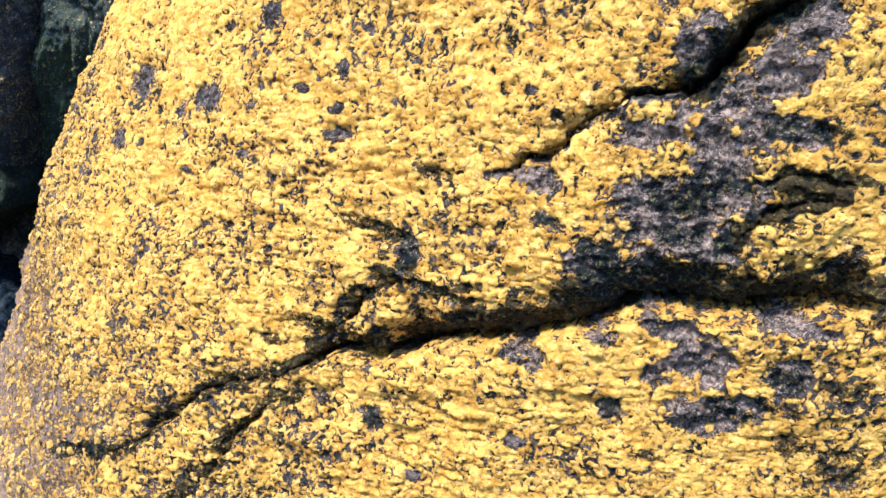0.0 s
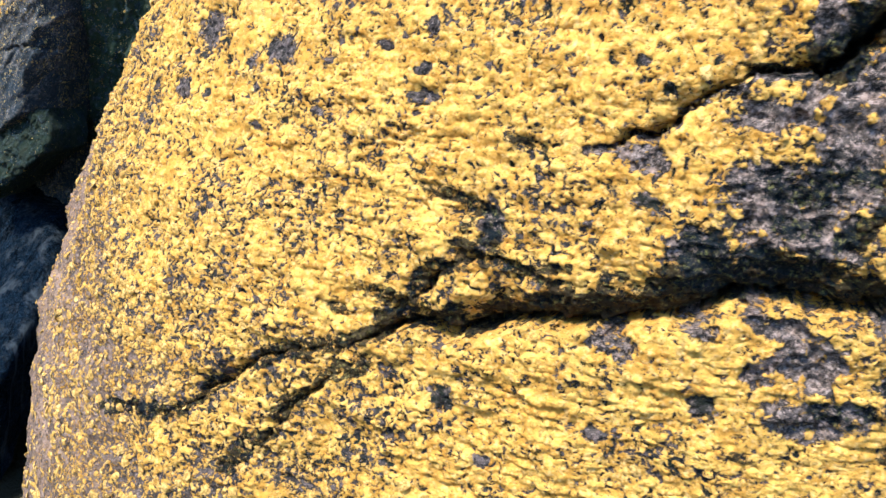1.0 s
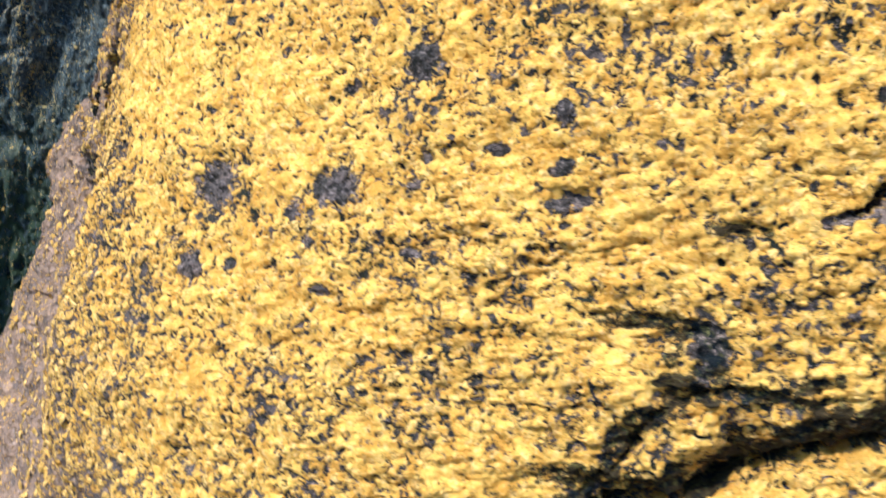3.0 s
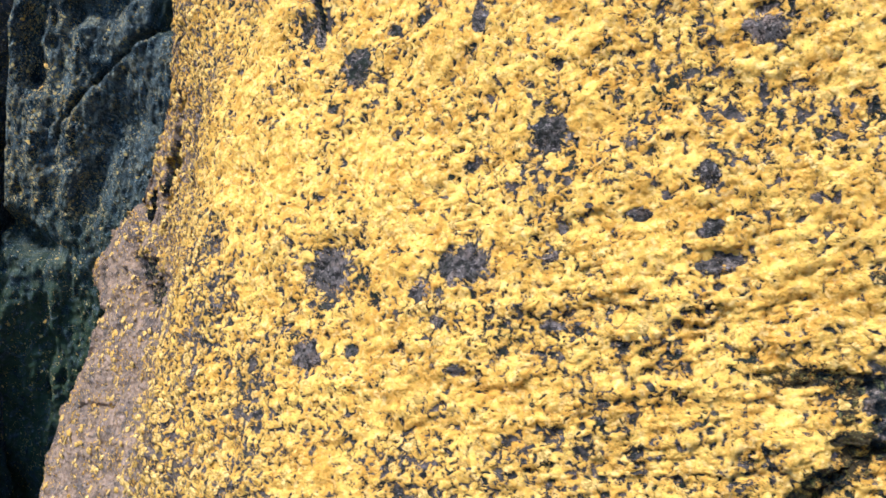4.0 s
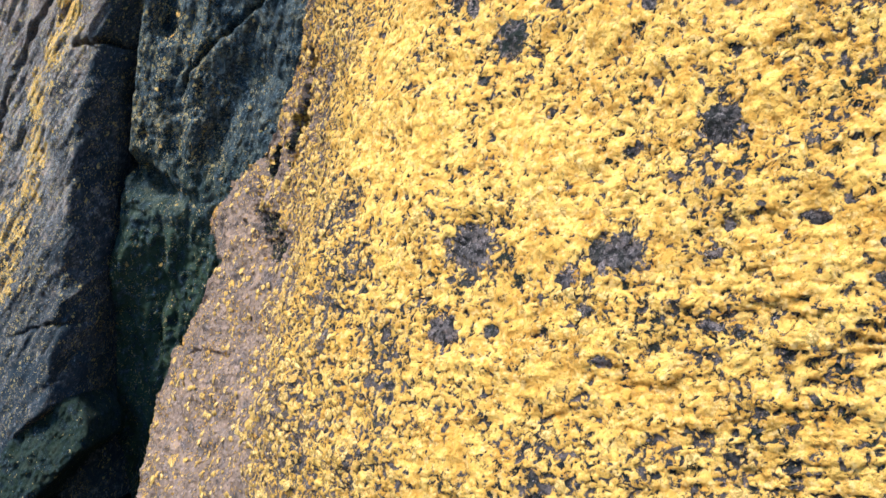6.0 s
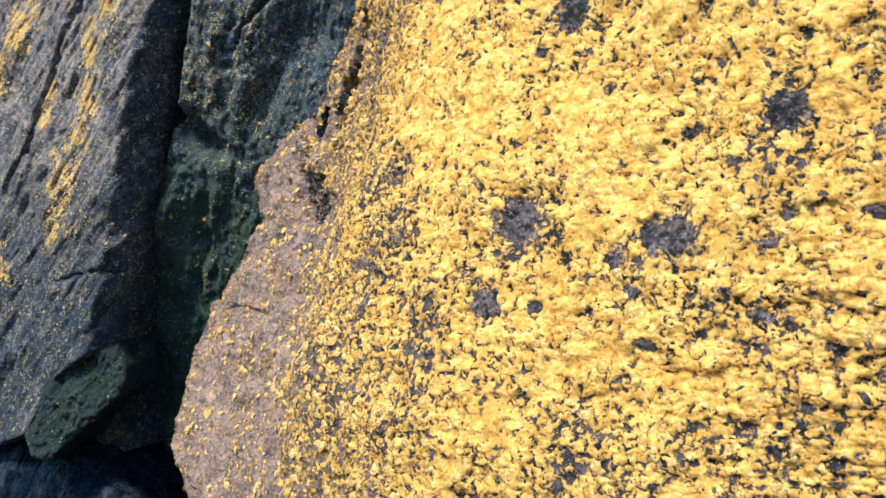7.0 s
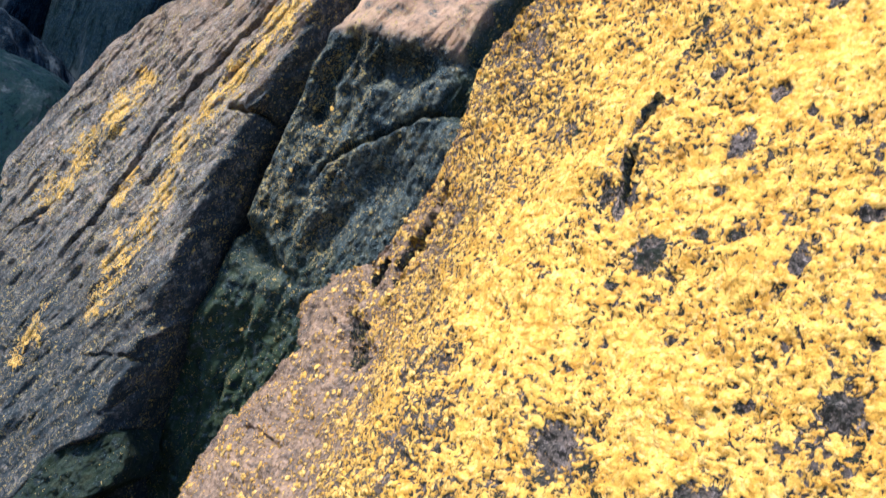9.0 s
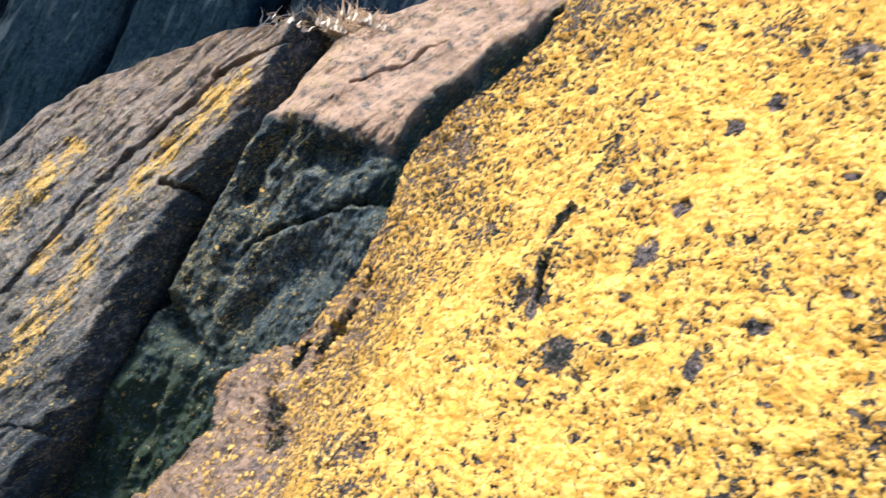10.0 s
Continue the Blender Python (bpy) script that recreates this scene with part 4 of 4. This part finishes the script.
# Sunlit tone painted towards the top, shade past the ridge; darker towards the foot.
slab = face_rock(
    "leaning_slab", [-1.1, 0.6, 1.1, 1.56, 1.93, 2.16, 2.29, 2.425, 2.55, 2.66, 2.777, 2.83, 2.89, 2.97],
    [-3.5, -3.5, -3.4, -3.21, -2.95, -2.78, -2.70, -2.55, -2.33, -2.10, -1.83, -1.67, -1.45, -1.30],
    [-1.66, -1.60, -1.545, -1.51, -1.475, -1.40, -1.35, -1.31, -1.29, -1.28, -1.26, -1.25, -1.24, -1.23],
    slab_depth, SLAB, cuts=[
        ([(-1.22, 2.894), (-1.392, 2.779), (-1.572, 2.657), (-1.70, 2.455), (-1.824, 2.289), (-1.982, 2.032), (-2.063, 1.831), (-2.175, 1.537), (-2.302, 1.314), (-2.365, 1.131)], 0.018, 0.08, 0.0, 0.0),
        ([(-2.90, 1.214), (-2.675, 1.377), (-2.555, 1.508)], 0.012, 0.04, 0.0, 0.0),
        ([(-1.65, 2.10), (-1.615, 2.107), (-1.485, 2.112), (-1.349, 2.091), (-1.2, 2.07)], 0.008, 0.07, 0.0, 0.0),
        ([(-1.996, 0.913), (-1.79, 0.994), (-1.62, 1.038), (-1.5, 1.05)], 0.008, 0.03, 0.0, 0.0),
    ], edge=0.04, round_right=0.085, lump=0.030, grown=slab_grown, pale=lambda x, z, f: (0.06 + 0.46 * smooth(1.8, 2.8, z)) * (1 - ridge_side(x, z, f)), lean=0.65, seed=70, moss_shade=lambda x, z, f: np.maximum(0.9 * smooth(1.75, 0.8, z), 0.85 * ridge_side(x, z, f)))
rosettes("lichen_crust", grid_of(slab), np.clip(slab_grown(*flat_of(slab)) - 0.3, 0, 1) * (0.3 + smooth(-0.1, 0.4, rough(flat_of(slab)[2], 0.1, 3, 62))), 9500, 0.0038, slab, 112, "yellow lichen rosettes in long streaks", 0.6)
tagged(slab, "tall leaning sandstone slab with streaks of yellow lichen", "rock")


# hollows in the recessed face: a line, half width, depth
TROUGHS = [
    ([(-1.13, 2.43), (-1.20, 2.28), (-1.20, 2.17)], 0.05, 0.10),
    ([(-0.99, 2.36), (-0.82, 2.40), (-0.72, 2.46)], 0.06, 0.11),
    ([(-1.03, 1.74), (-0.93, 1.89), (-0.87, 1.97)], 0.08, 0.09),
    ([(-1.10, 1.79), (-1.17, 1.60), (-1.24, 1.41), (-1.26, 1.25)], 0.035, -0.045),
    ([(-1.42, 1.42), (-1.50, 1.25), (-1.58, 1.0)], 0.05, -0.04),
    ([(-1.30, 1.2), (-1.38, 0.9)], 0.04, 0.04),
]


GULLY = [(-0.33, 3.28), (-0.40, 3.12), (-0.47, 2.985), (-0.515, 2.85), (-0.59, 2.75), (-0.63, 2.63), (-0.655, 2.55), (-0.65, 2.42), (-0.66, 2.30)]


def in_gully(x, z, flat):
    """1 in the gully between the recessed rock and the boulder, coloured dark for its shade."""
    return smooth(0.10, 0.04, to_line(x, z, GULLY)[0] + 0.03 * rough(flat, 0.1, 3, 68))


def recess_depth(x, z):
    low = 3.244 - 0.426 * x - 0.32 * np.minimum(z, 2.46)
    flat = np.stack([x, x * 0, z * 0.35], -1)
    ribs = 0.045 * rough(flat, 0.16, 3, 95) * smooth(-0.7, -1.05, x)
    for line, wide, deep in TROUGHS + [(GULLY, 0.06, 0.20)]:
        d, _, _ = to_line(x, z, line)
        ribs = ribs + deep * np.exp(-((d + 0.02 * rough(flat, 0.1, 2, 96)) / wide) ** 2)
    block = -0.035 * smooth(0.0, 0.03, np.interp(x, [-1.2, -1.103, -0.966, -0.75, -0.66], [1.80, 1.993, 2.115, 2.236, 2.30]) - z) * smooth(-1.17, -1.10, x) * smooth(1.0, 1.6, z)
    return low + ribs + block + 0.62 * np.clip(z - 2.46 + 0.03 * np.sin(7 * x), 0, None) + 0.15 * np.exp(-(((x + 1.31 + 1.0 * (z - 1.56) + 0.05 * grain(flat, 0.12, 98)) / 0.10) ** 2)) * smooth(1.69, 1.60, z + 0.35 * (x + 1.31) + 0.03 * grain(flat, 0.08, 97)) * smooth(1.48, 1.59, z)


# Shade-dark face below the bend, sunlit colour painted on the top above it.
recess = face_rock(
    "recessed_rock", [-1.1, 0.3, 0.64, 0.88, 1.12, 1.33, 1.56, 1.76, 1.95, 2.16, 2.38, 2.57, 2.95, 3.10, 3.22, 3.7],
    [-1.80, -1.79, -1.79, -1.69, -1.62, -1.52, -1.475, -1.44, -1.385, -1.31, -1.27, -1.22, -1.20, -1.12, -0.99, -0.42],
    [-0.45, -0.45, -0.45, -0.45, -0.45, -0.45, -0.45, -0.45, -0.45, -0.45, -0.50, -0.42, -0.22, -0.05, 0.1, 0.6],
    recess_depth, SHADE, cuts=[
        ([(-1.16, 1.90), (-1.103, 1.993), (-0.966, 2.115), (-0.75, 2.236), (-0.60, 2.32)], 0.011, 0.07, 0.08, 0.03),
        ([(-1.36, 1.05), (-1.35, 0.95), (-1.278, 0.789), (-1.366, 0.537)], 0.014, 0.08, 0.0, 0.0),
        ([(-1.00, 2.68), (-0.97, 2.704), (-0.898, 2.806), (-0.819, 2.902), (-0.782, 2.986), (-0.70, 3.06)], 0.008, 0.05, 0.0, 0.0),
    ], edge=0.05, moss_shade=lambda x, z, f: np.maximum(smooth(1.9, 1.2, z) * 0.9, 0.5 * in_gully(x, z, f)), grown=lambda x, z, f: 0.06 + 0.60 * smooth(-0.94, -1.06, x + 0.12 * (z - 2.0) + 0.05 * rough(f, 0.12, 3, 65)) * smooth(1.55, 1.8, z), pale=lambda x, z, f: smooth(2.44, 2.52, z) * (1 - in_gully(x, z, f)), lean=0.32, seed=90, lump=0.028, fine=0.6)
rx, rz, rf = flat_of(recess)
rosettes("lichen_crust", grid_of(recess), smooth(0.15, 0.5, rough(rf, 0.12, 3, 66)) * (smooth(2.44, 2.50, rz) * smooth(-0.7, -0.55, rx) + 0.5 * smooth(-1.02, -1.12, rx) * smooth(1.0, 1.3, rz)), 420, 0.0055, recess, 114, "scattered yellow lichen rosettes", 0.6)
tagged(recess, "dark mossy sandstone face set back in a crevice", "rock")

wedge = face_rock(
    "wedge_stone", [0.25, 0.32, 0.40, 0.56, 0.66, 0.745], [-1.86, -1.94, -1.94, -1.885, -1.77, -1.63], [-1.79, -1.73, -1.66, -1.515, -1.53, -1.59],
    lambda x, z: 2.46 - 0.372 * x + 0.30 * z, WEDGE, step=0.006, edge=0.05, back=0.3, seed=110, lump=0.036, fine=0.55, moss_shade=lambda x, z, f: 0.7 + 0 * x)
tagged(wedge, "dark wedge-shaped stone jammed under the leaning slab", "rock")

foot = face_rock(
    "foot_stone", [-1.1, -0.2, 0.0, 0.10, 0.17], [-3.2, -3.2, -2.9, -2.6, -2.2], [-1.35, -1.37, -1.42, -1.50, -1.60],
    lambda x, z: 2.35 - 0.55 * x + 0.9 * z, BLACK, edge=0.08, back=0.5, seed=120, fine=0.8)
tagged(foot, "low dark stone in the hollow under the slab", "rock")


# ---- rocks behind ----
def round_rock(name, middle, half, material, seed, square=2.6, rows=90, lump=0.06, moss_shade=0.0):
    """A free-standing rock: a squarish ball with lumps."""
    a = np.linspace(0, 2 * np.pi, rows * 2, endpoint=False)
    e = np.linspace(-np.pi / 2, np.pi / 2, rows)
    A, E = np.meshgrid(a, e)
    d = np.stack([np.cos(E) * np.cos(A), np.cos(E) * np.sin(A), np.sin(E)], -1)
    r = (np.abs(d) ** square).sum(-1) ** (-1 / square)
    pts = d * r[..., None] * np.array(half)
    pts = pts * (1 + lump * rough(pts + seed, 0.9, 3, seed) + 0.4 * lump * rough(pts + seed, 0.22, 3, seed + 4))[..., None]
    pts = pts + np.array(middle)
    marks = {"grown": 0 * A, "moss_shade": 0 * A + moss_shade, "pale": 0 * A}
    return sheet(name, pts, material, wrap=True, marks=marks)


# The near-black colour of these rocks holds the shade they stand in.
tagged(round_rock("mossy_boulder", (-3.75, 4.75, 0.75), (1.0, 0.75, 1.42), BLACK, 131, moss_shade=0.8), "low rounded boulder with green moss behind the slab", "boulder")
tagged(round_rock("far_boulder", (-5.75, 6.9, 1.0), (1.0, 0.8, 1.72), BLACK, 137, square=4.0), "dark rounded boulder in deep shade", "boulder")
tagged(round_rock("cliff_block", (-5.05, 8.4, 2.2), (0.62, 1.0, 3.0), BLACK, 141, square=6.0, lump=0.05, moss_shade=0.3), "tall dark sandstone block with a square top", "rock")
tagged(round_rock("cliff_block", (-3.85, 8.3, 2.4), (0.60, 1.0, 3.1), BLACK, 143, square=6.0, lump=0.05, moss_shade=0.3), "tall dark sandstone block with streaked face", "rock")
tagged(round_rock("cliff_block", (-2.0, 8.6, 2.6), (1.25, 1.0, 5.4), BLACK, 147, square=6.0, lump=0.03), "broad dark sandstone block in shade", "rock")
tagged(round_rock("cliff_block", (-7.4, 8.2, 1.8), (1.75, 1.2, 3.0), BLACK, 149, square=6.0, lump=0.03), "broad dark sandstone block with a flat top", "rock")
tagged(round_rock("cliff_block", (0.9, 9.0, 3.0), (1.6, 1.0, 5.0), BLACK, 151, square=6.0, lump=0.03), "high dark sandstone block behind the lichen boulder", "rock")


tagged(round_rock("bank_rock", (-1.62, 5.2, 2.45), (0.50, 0.5, 1.12), BANK, 157, moss_shade=0.3, lump=0.12), "low greenish rock on the bank behind the slab", "rock")

# ---- dry grass on top ----
def straw():
    n = Nodes("straw")
    return n.done(n.blend(n.noise(60, 2), (0.66, 0.48, 0.31), (0.86, 0.71, 0.52)), 0.9, None, 0.05)


STRAW = straw()


def bark():
    n = Nodes("bark")
    return n.done(n.blend(n.noise(90, 4, 0.7), (0.10, 0.085, 0.075), (0.26, 0.22, 0.19)), 0.9, n.bump(n.noise(200, 3), 0.002))


BARK = bark()


def tuft(place, blades, length, seed):
    rng = random.Random(seed)
    ob = new("grass_tuft")
    ob.location = place
    for _ in range(blades):
        bm = bmesh.new()
        a, lean = rng.uniform(0, 6.283), rng.uniform(0.4, 1.7)
        base = Vector((rng.gauss(0, 0.05), rng.gauss(0, 0.03), 0))
        out = Vector((math.cos(a), math.sin(a), 0))
        across = Vector((-out.y, out.x, 0)) * rng.uniform(0.003, 0.008)
        long = length * rng.uniform(0.4, 1.1)
        rows = []
        for k in range(6):
            t = k / 5
            p = base + out * (lean * long * t * t) + Vector((0, 0, long * (t - 0.40 * lean * t * t)))
            rows.append([bm.verts.new(p - across * (1 - t * 0.9)), bm.verts.new(p + out * 0.0016), bm.verts.new(p + across * (1 - t * 0.9))])
        for r0, r1 in zip(rows, rows[1:]):
            for j in (0, 1):
                bm.faces.new((r0[j], r0[j + 1], r1[j + 1], r1[j]))
        me = bpy.data.meshes.new("blade")
        bm.to_mesh(me)
        bm.free()
        me.materials.append(STRAW)
        blade = new("blade", me)
        blade.parent = ob
    return tagged(ob, "tuft of dry straw-coloured grass growing from the crevice", "grass")


tuft((-1.19, 3.24, 2.945), 230, 0.105, 5)
tuft((-1.10, 3.28, 3.04), 110, 0.095, 8)
tuft((-1.36, 3.16, 2.885), 30, 0.07, 11)


def twig(place, ends, thick, name, label):
    """A bare bent twig with side shoots; ends: where each stem leads."""
    rng = random.Random(3)
    bm = bmesh.new()
    for k, end in enumerate(ends):
        end, width, rings = Vector(end), thick * (0.6 if k else 1.0), []
        start = Vector((0, 0, 0)) if not k else Vector(ends[0]) * rng.uniform(0.25, 0.7)
        for j in range(9):
            t = j / 8
            p = start + (end - start) * t + Vector((rng.gauss(0, 1), rng.gauss(0, 1), rng.gauss(0, 1))) * (0.008 * t)
            r = width * (1 - 0.75 * t)
            rings.append([bm.verts.new(p + Vector((r * math.cos(a), 0.3 * r * math.cos(a), r * math.sin(a)))) for a in (0, 1.26, 2.51, 3.77, 5.03)])
        for a, b in zip(rings, rings[1:]):
            for i in range(5):
                bm.faces.new((a[i], a[(i + 1) % 5], b[(i + 1) % 5], b[i]))
        bm.faces.new(rings[-1])
    me = bpy.data.meshes.new(name)
    bm.to_mesh(me)
    bm.free()
    me.materials.append(BARK)
    ob = new(name, me)
    ob.location = place
    return tagged(ob, label, "twig")


twig((-1.50, 3.18, 2.80), [(0.06, 0.03, 0.17), (0.16, 0.05, 0.20), (-0.02, 0.02, 0.15), (0.13, 0.02, 0.12)], 0.0032, "dead_twig", "bare grey twig sticking up behind the slab")
